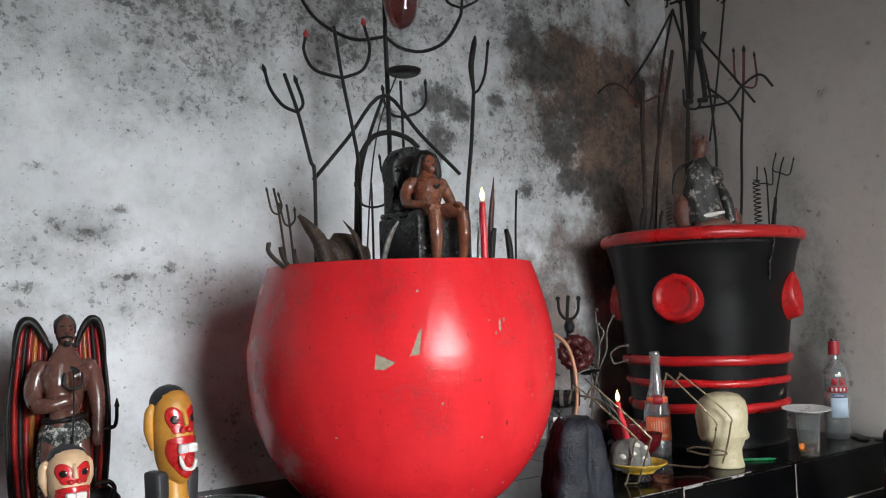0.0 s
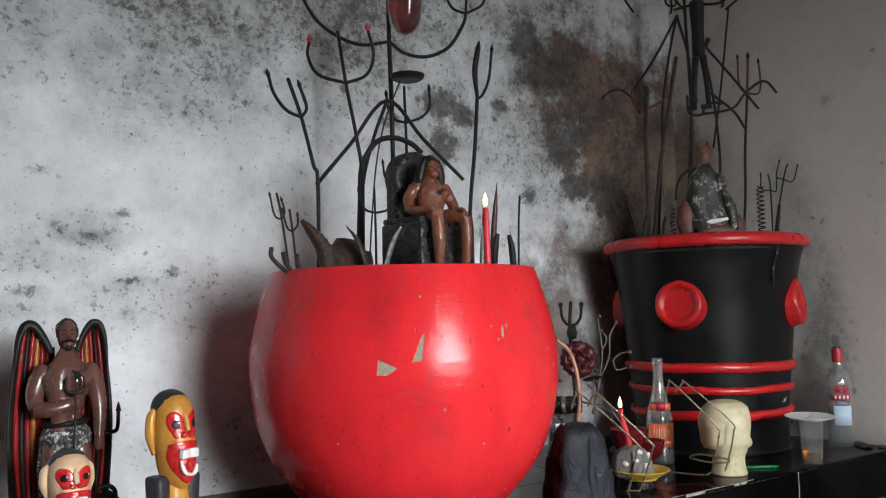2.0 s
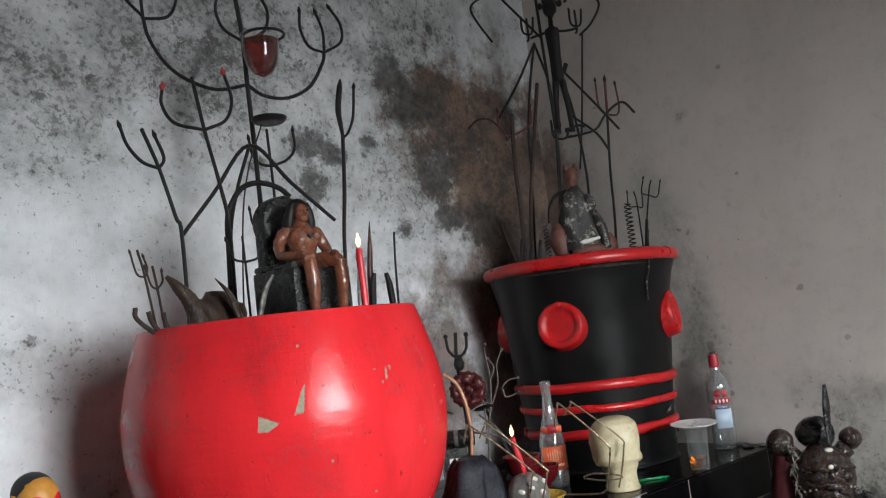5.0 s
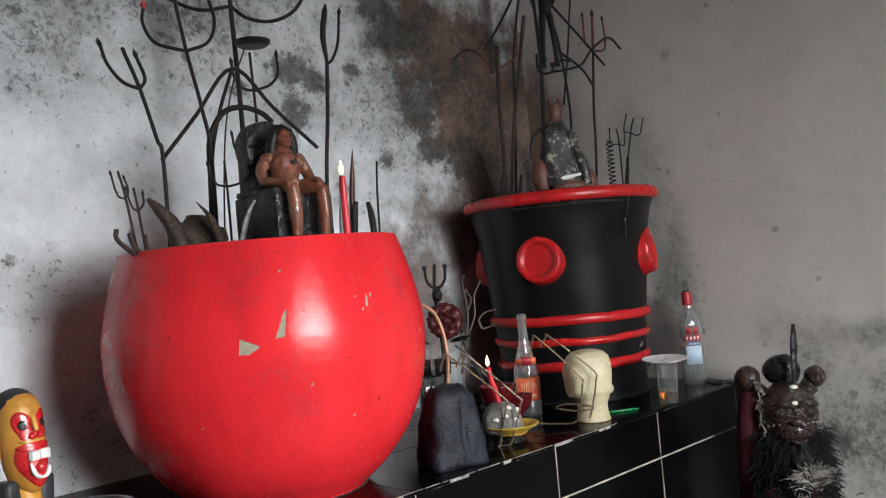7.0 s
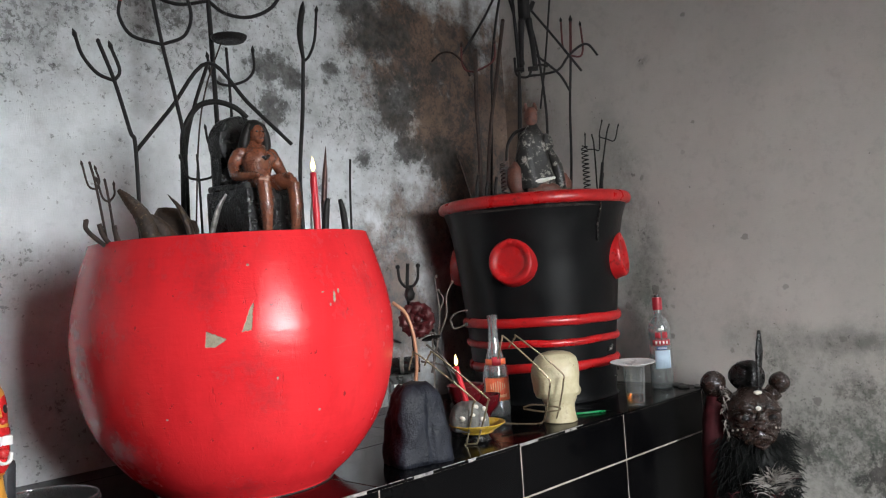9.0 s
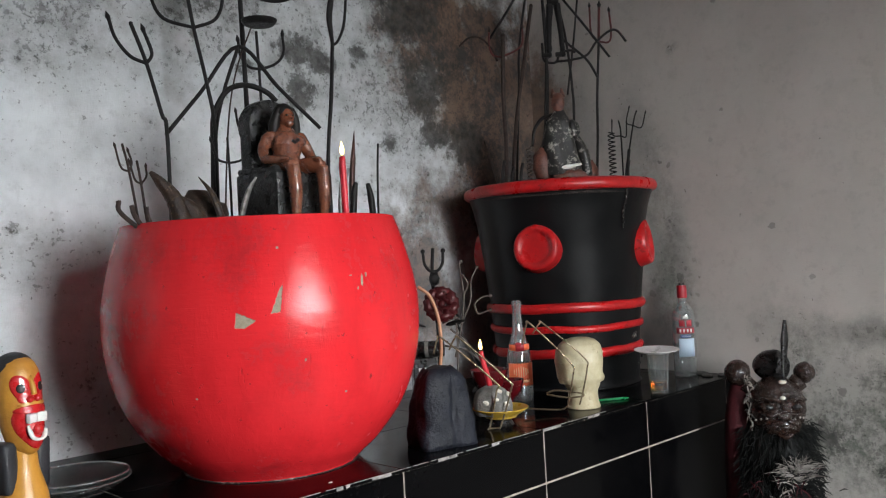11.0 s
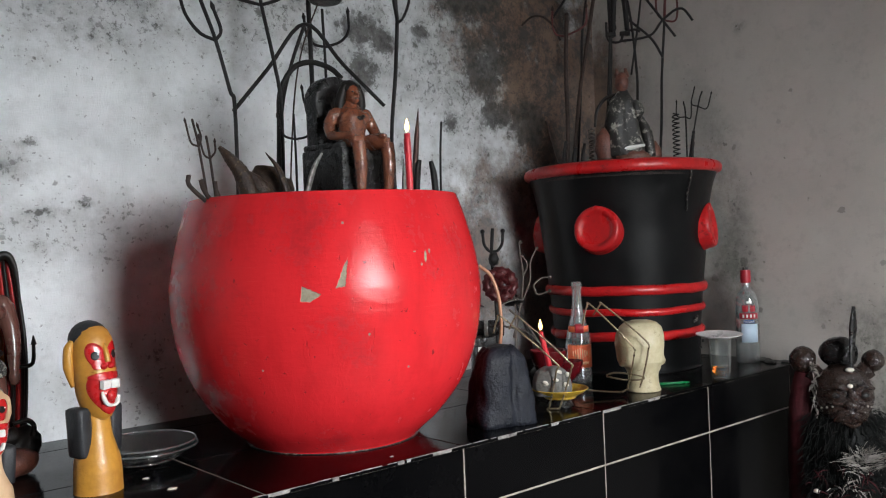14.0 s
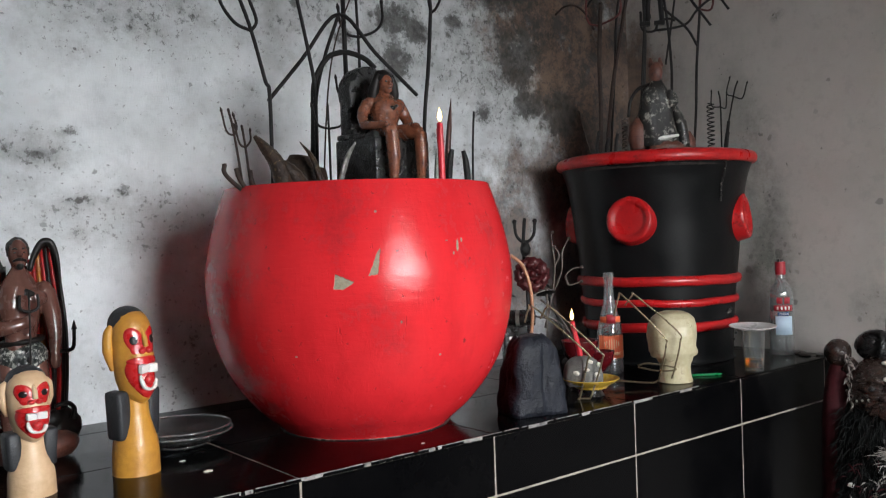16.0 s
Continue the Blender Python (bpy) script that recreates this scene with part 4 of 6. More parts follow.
iron("iron_fork", "small black iron three-pronged fork", "fork", (1.712, 0.273, 1.5), [
    ("shaft", [(1.709, 0.277, 1.737), (1.712, 0.273, 1.690), (1.712, 0.273, 1.500)], 0.003),
    ("prong", [(1.697, 0.295, 1.737), (1.697, 0.295, 1.694), (1.712, 0.273, 1.688)], 0.0025),
    ("prong", [(1.712, 0.273, 1.688), (1.721, 0.260, 1.685), (1.723, 0.257, 1.730)], 0.0025),
], M_IRON)
iron("iron_fork", "small black fork with splayed prongs", "fork", (1.733, 0.292, 1.5), [
    ("shaft", [(1.766, 0.244, 1.770), (1.758, 0.255, 1.724), (1.733, 0.292, 1.500)], 0.003),
    ("prong", [(1.752, 0.263, 1.781), (1.747, 0.272, 1.735), (1.758, 0.255, 1.723)], 0.0025),
    ("prong", [(1.758, 0.255, 1.723), (1.773, 0.233, 1.715), (1.782, 0.221, 1.761)], 0.0025),
], M_IRON)
iron("iron_spike", "thin rusty spike at the pot rim", "spike", (1.228, 0.472, 1.5), [
    ("shaft", [(1.262, 0.470, 1.672), (1.296, 0.440, 1.500)], 0.0025),
], M_RUST)
part("ring", Shape().tube([(0.024 + 0.046 * math.cos(a), -0.043 + 0.046 * math.sin(a), 0.704) for a in (2 * math.pi * i / 24 for i in range(25))], 0.0035, 8, 2), M_IRON, candelabrum, "iron hoop for the goblet")
part("drip_plate", Shape().lathe([(0.002, 0.502), (0.034, 0.504), (0.040, 0.510), (0.039, 0.505), (0.03, 0.497), (0.002, 0.496)], (0.019, -0.038, 0), 28), M_IRON, candelabrum, "small black iron plate")
part("blade", Shape().tube([(0.0, 0, 0), (-0.004, 0.002, 0.06), (0.004, -0.002, 0.115), (0.007, -0.004, 0.135)], [0.006, 0.0105, 0.010, 0.003], 8, 5, 0.7), M_IRON, broad_fork).location = (0.549 - 0.524, 0.284 - 0.302, 1.84 - 1.375)
for s, u, v, z in ((-1, -0.029, 0.038, 2.585), (1, 0.033, -0.043, 2.575)):
    pts = []
    for i in range(30):
        a, r = i / 29 * 3.4 * math.pi, 0.040 * (1 - 0.62 * i / 29)
        d = s * (-r * math.cos(a))
        pts.append((1.5405 + u + 0.605 * d, 0.445 + v - 0.796 * d, z - r * math.sin(a) * 1.0))
    o = sculpture.matrix_basis.translation
    part("spiral", Shape().tube([Vector(p) - o for p in pts], 0.0042, 8, 2), M_IRON, sculpture)

# ---- goblet held by the candelabrum ----
goblet = thing("goblet", "stemmed glass goblet half full of red drink", "goblet", (0.389, 0.348, 1.886))
part("bowl", Shape().lathe([(0.028, 0.000), (0.030, 0.002), (0.008, 0.006), (0.0045, 0.02), (0.004, 0.06), (0.006, 0.085), (0.022, 0.100), (0.036, 0.125), (0.042, 0.16), (0.043, 0.195), (0.0415, 0.195), (0.0405, 0.16), (0.034, 0.126), (0.02, 0.103), (0.001, 0.094)], segs=36), M_CLEAR, goblet)
part("drink", Shape().lathe([(0.001, 0.0945), (0.0195, 0.1035), (0.0335, 0.1265), (0.0400, 0.158), (0.0410, 0.180), (0.001, 0.1805)], segs=32, smooth=False), M_REDDRINK, goblet, "red drink")


# ---- candles ----
def candle(at, height, r, lean=(0.0, 0.0), label="burning red candle"):
    ob = thing("candle", label, "candle", at, group="burning candles")
    top = Vector((lean[0], lean[1], height))
    s = Shape()
    s.tube([(0, 0, 0), (lean[0] * 0.3, lean[1] * 0.3, height * 0.35), (lean[0] * 0.7, lean[1] * 0.7, height * 0.7), top], [r * 1.05, r, r * 0.97, r * 0.9], 16, 4)
    for k in range(5):
        a = k * 2.4
        s.tube([top * (0.98 - 0.06 * k) + Vector((math.cos(a) * r * 0.85, math.sin(a) * r * 0.85, 0)), top * (0.80 - 0.1 * k) + Vector((math.cos(a) * r * 0.98, math.sin(a) * r * 0.98, 0))], [0.0018, 0.0009], 6)
    part("stick", s, M_CANDLE, ob)
    part("wick", Shape().tube([top - Vector((0, 0, 0.002)), top + Vector((0.0006, 0, 0.007))], 0.0008, 6), M_HAIR, ob, "black wick")
    part("flame", Shape().lathe([(0.0003, 0.003), (0.0032, 0.006), (0.0046, 0.011), (0.0043, 0.016), (0.0028, 0.022), (0.0012, 0.027), (0.0003, 0.031)], top, 14), M_FLAME, ob, "small yellow flame")
    return ob


candle((0.366, 0.036, 1.398), 0.137, 0.0068, (-0.002, 0.0), "burning red candle on the rim of the pot")


# ---- throne and seated figurine ----
throne = thing("throne", "small glossy black throne standing in the red pot", "throne", (0.330, 0.190, 1.395), 6)
part("seat_block", Shape().box((0, 0, 0.060), (0.150, 0.130, 0.120), bevel=0.006), M_BLACK, throne)
part("backrest", Shape().lathe([(0.003, -0.020), (0.050, -0.020), (0.056, -0.012), (0.056, 0.014), (0.050, 0.022), (0.003, 0.022)], segs=32, wob=0.05), M_BLACK, throne).matrix_basis = pose(0, 0.055, 0.222, 90) @ Matrix.Diagonal((1, 1.05, 1, 1))
part("back_panel", Shape().box((0, 0.055, 0.165), (0.108, 0.038, 0.14), bevel=0.008), M_BLACK, throne)
for x in (-0.066, 0.066):
    part("armrest", Shape().tube([(x, 0.06, 0.126), (x, 0.0, 0.124), (x, -0.060, 0.122)], [0.007, 0.008, 0.008], 10, 4), M_BLACK, throne)


def seated_figure():
    s = Shape()
    for x in (-1, 1):
        s.tube([(x * 0.022, 0.01, 0.130), (x * 0.030 + 0.006, -0.03, 0.137), (x * 0.036 + 0.014, -0.062, 0.130)], [0.022, 0.020, 0.016], 16, 5)
        s.tube([(x * 0.036 + 0.014, -0.060, 0.132), (x * 0.036 + 0.014, -0.066, 0.080), (x * 0.034 + 0.014, -0.060, 0.015)], [0.016, 0.0155, 0.010], 16, 5)
        s.ball((x * 0.036 + 0.014, -0.072, 0.008), (0.011, 0.022, 0.008), segs=14)
        s.ball((x * 0.037, 0.010, 0.203), (0.017, 0.017, 0.017), segs=14)
        s.tube([(x * 0.040, 0.012, 0.205), (x * 0.055, 0.010, 0.178), (x * 0.060, -0.006, 0.150)], [0.0145, 0.0135, 0.011], 14, 5)
        s.tube([(x * 0.060, -0.004, 0.152), (x * 0.054, -0.030, 0.148), (x * 0.042, -0.056, 0.148)], [0.0115, 0.0105, 0.009], 14, 5)
        s.ball((x * 0.040, -0.060, 0.148), (0.010, 0.013, 0.007), segs=12)
        s.ball((x * 0.019, -0.014, 0.194), (0.020, 0.012, 0.015), segs=14)
    s.tube([(0, 0.012, 0.112), (0, 0.010, 0.150), (0, 0.006, 0.185), (0, 0.010, 0.212), (0, 0.008, 0.238)], [0.042, 0.036, 0.045, 0.036, 0.013], 22, 6, 0.78)
    for i in range(3):
        for x in (-1, 1):
            s.ball((x * 0.010, -0.018, 0.150 + 0.013 * i), (0.009, 0.006, 0.006), segs=10)
    s.ball((0, 0.0, 0.249), (0.0175, 0.0200, 0.0245), segs=20)
    s.ball((0, -0.013, 0.235), (0.011, 0.009, 0.009), segs=12)
    s.tube([(0, -0.018, 0.254), (0, -0.0225, 0.245)], [0.003, 0.005], 10)
    s.ball((0, -0.016, 0.2385), (0.007, 0.005, 0.003), segs=10)
    s.melt(0.0017, 3)
    s.use(2)
    for x in (-1, 1):
        s.ball((x * 0.0075, -0.0178, 0.2525), (0.0036, 0.0025, 0.0020), segs=8)
    s.ball((0, -0.0195, 0.2365), (0.005, 0.003, 0.0014), segs=10)
    s.tube([(-0.012, -0.026, 0.196), (0.0, -0.029, 0.190), (0.014, -0.026, 0.197)], [0.004, 0.006, 0.004], 8)
    s.use(1)
    s.ball((0, 0.009, 0.260), (0.0255, 0.022, 0.0235), segs=18, rough=0.004, freq=120)
    for x in (-1, 1):
        s.tube([(x * 0.015, 0.002, 0.272), (x * 0.023, 0.005, 0.250), (x * 0.027, 0.010, 0.225), (x * 0.026, 0.014, 0.195)], [0.007, 0.0105, 0.012, 0.007], 10, 5)
    s.tube([(0, 0.022, 0.265), (0, 0.032, 0.235), (0, 0.034, 0.195)], [0.014, 0.024, 0.020], 12, 5)
    return s


seated = solid("figurine", seated_figure(), [M_SKIN, M_HAIR, M_BLACK], "brown lacquered seated figurine with long black hair", "figurine", (0.318, 0.155, 1.403), -6)
seated.scale = (0.92, 0.92, 0.90)

# ---- horns, blades and scraps in the red pot ----
def tusk(name, label, category, pts, rs, mat, rings=0, flat=1.0):
    base = Vector(pts[-1])
    loc = [Vector(p) - base for p in pts]
    if rings:
        full = []
        for k in range(rings * 4 + 1):
            x = k / (rings * 4) * (len(rs) - 1)
            j = min(int(x), len(rs) - 2)
            full.append((rs[j] + (rs[j + 1] - rs[j]) * (x - j)) * (1.05 if k % 4 == 0 else 1.0 if k % 2 else 0.97))
        rs = full
    s = Shape().tube(loc, rs, 12, 12, flat)
    return solid(name, s, mat, label, category, base)


tusk("horn", "ridged dark animal horn curving out of the pot", "horn", [(0.076, 0.273, 1.522), (0.092, 0.264, 1.500), (0.114, 0.251, 1.462), (0.132, 0.241, 1.385)], [0.004, 0.011, 0.017, 0.022], M_HORN, 12)
tusk("horn", "broad dark horn lying against the throne", "horn", [(0.112, 0.250, 1.475), (0.135, 0.244, 1.455), (0.152, 0.240, 1.425), (0.155, 0.240, 1.385)], [0.003, 0.013, 0.021, 0.022], M_HORN, 6)
tusk("horn", "slim pointed brown horn", "horn", [(0.170, 0.257, 1.513), (0.193, 0.242, 1.472), (0.214, 0.229, 1.385)], [0.0015, 0.010, 0.014], M_HORN, 0, 0.6)
tusk("foil_strip", "crumpled silver foil strip standing upright", "foil", [(0.236, 0.150, 1.503), (0.219, 0.160, 1.466), (0.200, 0.172, 1.385)], [0.004, 0.010, 0.010], M_SILVER, 5, 0.5)
tusk("foil_strip", "crumpled silver foil strip beside the throne", "foil", [(0.446, 0.150, 1.497), (0.443, 0.148, 1.450), (0.441, 0.147, 1.385)], [0.006, 0.013, 0.012], M_SILVER, 7, 0.5)
solid("dark_stone", Shape().ball((0, 0, 0.02), (0.062, 0.05, 0.070), segs=22, rough=0.014, freq=28), M_HORN, "dark rounded stone half sunk in soil", "stone", (0.205, 0.312, 1.40))
tusk("knife", "upright brown stained knife blade", "knife", [(0.508, 0.171, 1.615), (0.504, 0.175, 1.555), (0.499, 0.178, 1.490), (0.494, 0.181, 1.385)], [0.001, 0.0095, 0.011, 0.008], M_BLADE, 0, 0.6)
for pts in ([(0.485, 0.146, 1.497), (0.481, 0.150, 1.470), (0.475, 0.154, 1.385)], [(0.543, 0.176, 1.499), (0.548, 0.173, 1.465), (0.552, 0.170, 1.385)]):
    tusk("knife", "dark knife handle sticking out of the soil", "knife", pts, [0.007, 0.011, 0.010], M_IRON, 0, 0.7)
for pts in ([(0.016, 0.288, 1.466), (0.020, 0.284, 1.440), (0.095, 0.285, 1.38)], [(0.036, 0.277, 1.457), (0.045, 0.276, 1.43), (0.085, 0.272, 1.38)], [(0.060, 0.266, 1.453), (0.064, 0.266, 1.43), (0.085, 0.262, 1.38)]):
    tusk("iron_stub", "short rusty iron stub at the pot edge", "iron stub", pts, [0.0048, 0.0045, 0.0045], M_RUST)

# ---- things in the black pot ----
coil = Shape().tube([(0.0105 * math.cos(i * 0.8), 0.0105 * math.sin(i * 0.8), 0.17 * i / 96) for i in range(97)], 0.0022, 6, 2)
spring = solid("spring", coil, M_IRON, "dark coil spring stuck upright in the urn", "spring", (1.672, 0.284, 1.53))
for x, y, h in ((1.70, 0.25, 0.11), (1.712, 0.262, 0.085), (1.735, 0.275, 0.08), (1.30, 0.44, 0.08), (1.32, 0.42, 0.06), (1.34, 0.40, 0.07)):
    tusk("iron_stub", "short black iron stub in the urn", "iron stub", [(x + 0.01, y - 0.006, 1.53 + h), (x + 0.004, y - 0.002, 1.53 + h * 0.5), (x, y, 1.51)], [0.005, 0.0055, 0.005], M_IRON)
coil2 = Shape().tube([(0.008 * math.cos(i * 0.9), 0.008 * math.sin(i * 0.9), 0.12 * i / 70) for i in range(71)], 0.002, 6, 2)
solid("spring", coil2, M_WIREGREY, "small grey coil spring beside the figurine", "spring", (1.39, 0.40, 1.53))


def robed_figurine():
    s = Shape()
    s.use(0).lathe([(0.003, 0.0), (0.066, 0.0), (0.068, 0.02), (0.060, 0.07), (0.052, 0.12), (0.042, 0.165), (0.022, 0.195), (0.014, 0.21)], segs=28, wob=0.35)
    s.ball((-0.030, -0.02, 0.150), (0.020, 0.022, 0.032), segs=16, rough=0.008, freq=60)
    s.ball((0.034, -0.02, 0.140), (0.020, 0.022, 0.034), segs=16, rough=0.008, freq=60)
    s.tube([(-0.04, 0.0, 0.12), (-0.052, -0.02, 0.07), (-0.030, -0.045, 0.03)], [0.014, 0.016, 0.012], 10)
    s.tube([(0.045, 0.0, 0.12), (0.062, -0.02, 0.07), (0.072, -0.02, 0.0)], [0.014, 0.018, 0.016], 10)
    s.use(1).ball((-0.005, -0.004, 0.230), (0.021, 0.021, 0.034), segs=16, rough=0.004, freq=120)
    for x in (-0.018, 0.010):
        s.tube([(x, -0.004, 0.246), (x - 0.002, -0.004, 0.274)], [0.010, 0.004], 8)
    s.ball((-0.066, -0.02, 0.035), (0.030, 0.028, 0.055), segs=16, rough=0.008, freq=60)
    s.ball((0.078, 0.005, 0.012), (0.036, 0.028, 0.040), segs=16, rough=0.008, freq=60)
    s.ball((0.01, -0.055, -0.004), (0.055, 0.02, 0.022), segs=16, rough=0.008, freq=60)
    s.use(2).tube([(-0.030, -0.058, 0.020), (0.0, -0.064, 0.024), (0.045, -0.058, 0.032)], [0.005, 0.007, 0.004], 8)
    s.use(3).tube([(-0.02, 0.0, 0.195), (-0.055, 0.01, 0.185), (-0.080, 0.015, 0.150), (-0.088, 0.015, 0.10)], [0.006, 0.006, 0.005, 0.004], 8)
    return s


solid("figurine", robed_figurine(), [M_GREYMIX, M_RUSTCLAY, M_WHITE, M_HAIR], "worn grey and black robed figurine with clay head", "figurine", (1.452, 0.320, 1.552), -40)


def iron_figure():
    """A flat man of sheet iron with a fork in each hand."""
    s = Shape()
    s.skin([[(x * k, y, z) for x, y in ((-1, -0.009), (1, -0.009), (1, 0.009), (-1, 0.009))] for k, z in ((0.018, 0.17), (0.020, 0.19), (0.019, 0.26), (0.024, 0.345), (0.022, 0.352), (0.008, 0.36), (0.007, 0.40))])
    s.box((0.026, 0, 0.215), (0.014, 0.014, 0.03), (0, 25, 0))
    s.ball((0.002, 0, 0.425), (0.024, 0.018, 0.032), segs=14, rough=0.006, freq=90)
    s.box((0.004, 0, 0.452), (0.050, 0.03, 0.014), bevel=0.004)
    s.box((0.004, 0, 0.464), (0.034, 0.026, 0.016), bevel=0.004)
    for x in (-0.03, 0.035):
        s.ball((x, 0, 0.437), (0.011, 0.008, 0.012), segs=10)
    s.tube([(-0.072, 0, 0.335), (-0.04, 0, 0.342), (0.0, 0, 0.345), (0.05, 0, 0.340), (0.078, 0, 0.342)], 0.0045, 8)
    for x in (0.082, -0.078):
        s.tube([(x - 0.018, 0, 0.415), (x - 0.016, 0, 0.36), (x + 0.012, 0, 0.352), (x + 0.022, 0, 0.405)], 0.0038, 8)
        s.tube([(x, 0, 0.405), (x, 0, 0.34), (x - 0.006, 0, 0.325)], 0.0038, 8)
    s.tube([(-0.008, 0, 0.535), (-0.007, 0, 0.505), (0.018, 0, 0.502), (0.022, 0, 0.53)], 0.003, 8)
    s.tube([(0.007, 0, 0.54), (0.007, 0, 0.465)], 0.003, 8)
    for x, k in ((-0.010, -0.022), (0.012, 0.024)):
        s.tube([(x, 0, 0.175), (x + k * 0.3, 0, 0.10), (x + k * 0.5, 0, 0.015)], [0.012, 0.009, 0.008], 8)
        s.box((x + k * 0.5 - 0.008, 0, 0.008), (0.034, 0.022, 0.014), bevel=0.004)
    s.tube([(0.0, 0.004, 0.20), (-0.012, 0.006, 0.12), (-0.024, 0.006, 0.0)], 0.0045, 8)
    return s


solid("iron_figure", iron_figure(), M_IRON, "black sheet-iron figure with small forks on a tripod", "sculpture", (1.566, 0.410, 1.957), -52.8)


# ---- carved idols and winged figurine ----
def idol():
    """A squat turned foot, slab arms, and a long wedge of a head with a painted gaping mouth."""
    s = Shape()
    s.use(0).lathe([(0.003, 0.0), (0.040, 0.0), (0.0415, 0.004), (0.040, 0.05), (0.034, 0.074), (0.027, 0.10), (0.024, 0.13), (0.022, 0.16)], segs=32)
    levels = ((0.128, 0.010, 0.030, 0.006), (0.134, 0.018, 0.038, 0.012), (0.148, 0.026, 0.043, 0.020), (0.170, 0.032, 0.044, 0.028), (0.200, 0.035, 0.041, 0.033), (0.222, 0.036, 0.037, 0.035), (0.245, 0.037, 0.035, 0.036), (0.268, 0.034, 0.032, 0.034), (0.284, 0.026, 0.024, 0.026), (0.293, 0.015, 0.014, 0.016), (0.297, 0.003, 0.003, 0.003))

    def surface(a, z, k=1.0):
        """The head's skin at a turn from the front and a height."""
        i = 0
        while i < len(levels) - 2 and z > levels[i + 1][0]:
            i += 1
        lo, hi = levels[i], levels[i + 1]
        f = min(1, max(0, (z - lo[0]) / (hi[0] - lo[0])))
        w, front, back = (p + (q - p) * f for p, q in zip(lo[1:], hi[1:]))
        return (k * w * math.sin(a), -k * (front if math.cos(a) > 0 else back) * math.cos(a), z)

    s.skin([[surface(2 * math.pi * j / 36, z) for j in range(36)] for z in [0.128 + 0.169 * i / 26 for i in range(27)]])
    for x in (-1, 1):
        s.tube([(x * 0.032, 0.012, 0.268), (x * 0.038, 0.014, 0.254), (x * 0.039, 0.015, 0.222), (x * 0.033, 0.013, 0.188)], [0.005, 0.009, 0.0095, 0.004], 12, 6)
    s.use(1)
    for x in (-1, 1):
        s.box((x * 0.0305, 0.004, 0.108), (0.027, 0.042, 0.088), (0, x * 3, 0), 0.008, True)
    s.ball((0, 0.011, 0.268), (0.0345, 0.035, 0.034), segs=24)

    def painted(slot, a0, z0, ra, rz, k, taper=0.0, tilt=0.0):
        """A painted patch lying on the curve of the head."""
        rings = []
        for rho, kk in ((0.04, k), (0.35, k), (0.7, k), (0.94, k - 0.005), (1.0, 0.96)):
            ring = []
            for t in (2 * math.pi * n / 28 for n in range(28)):
                da = ra * rho * math.cos(t) * (1 + taper * math.sin(t))
                ring.append(surface(a0 + da, z0 + rz * rho * math.sin(t) + tilt * da, kk))
            rings.append(ring)
        s.use(slot).skin(rings)

    for x in (-1, 1):
        painted(2, x * 0.52, 0.243, 0.50, 0.022, 1.02, 0.15, x * 0.010)
        painted(2, x * 0.34, 0.226, 0.40, 0.011, 1.035)
        painted(4, x * 0.52, 0.242, 0.20, 0.0080, 1.05)
        # white glint painted to one side of each dark eye
        painted(3, x * 0.52 + 0.14, 0.245, 0.045, 0.002, 1.065)
        s.use(2).ball((x * 0.007, -0.0385, 0.223), (0.0065, 0.006, 0.006), segs=12)
    s.use(0).tube([(0, -0.030, 0.262), (0, -0.0365, 0.245), (0, -0.041, 0.230)], [0.003, 0.0050, 0.0045], 12)
    painted(0, 0, 0.2145, 0.80, 0.0045, 1.06)
    painted(2, 0, 0.2060, 1.00, 0.0075, 1.07, -0.2)
    painted(2, 0, 0.177, 1.12, 0.040, 1.03, 0.28)
    painted(2, 0, 0.150, 0.62, 0.012, 1.06, 0.2)
    s.use(3)
    for x in (-1, 1):
        s.box((x * 0.0093, -0.0435, 0.1915), (0.0175, 0.010, 0.0165), (6, 0, -x * 12), 0.003)
    s.tube([(-0.0155, -0.0425, 0.180), (-0.0145, -0.0455, 0.168), (-0.0095, -0.0475, 0.158), (0.001, -0.0485, 0.1545), (0.010, -0.0475, 0.158), (0.0145, -0.0455, 0.170)], [0.0025, 0.005, 0.0045, 0.003, 0.0045, 0.004], 8, 4, 0.8)
    s.use(2).ball((0.001, -0.0455, 0.171), (0.0095, 0.007, 0.0095), segs=14)
    return s


solid("idol", idol(), [M_YELLOW, M_DARKGREY, M_MASKRED, M_WHITE, M_HAIR], "carved yellow wooden idol with red face and bared teeth", "idol", (-0.189, 0.262, 0.9), 17)
small = solid("idol", idol(), [M_PALEWOOD, M_DARKGREY, M_MASKRED, M_WHITE, M_HAIR], "smaller carved pale wooden idol with red face", "idol", (-0.368, 0.252, 0.9), 4)
small.scale = (0.92, 0.92, 0.715)


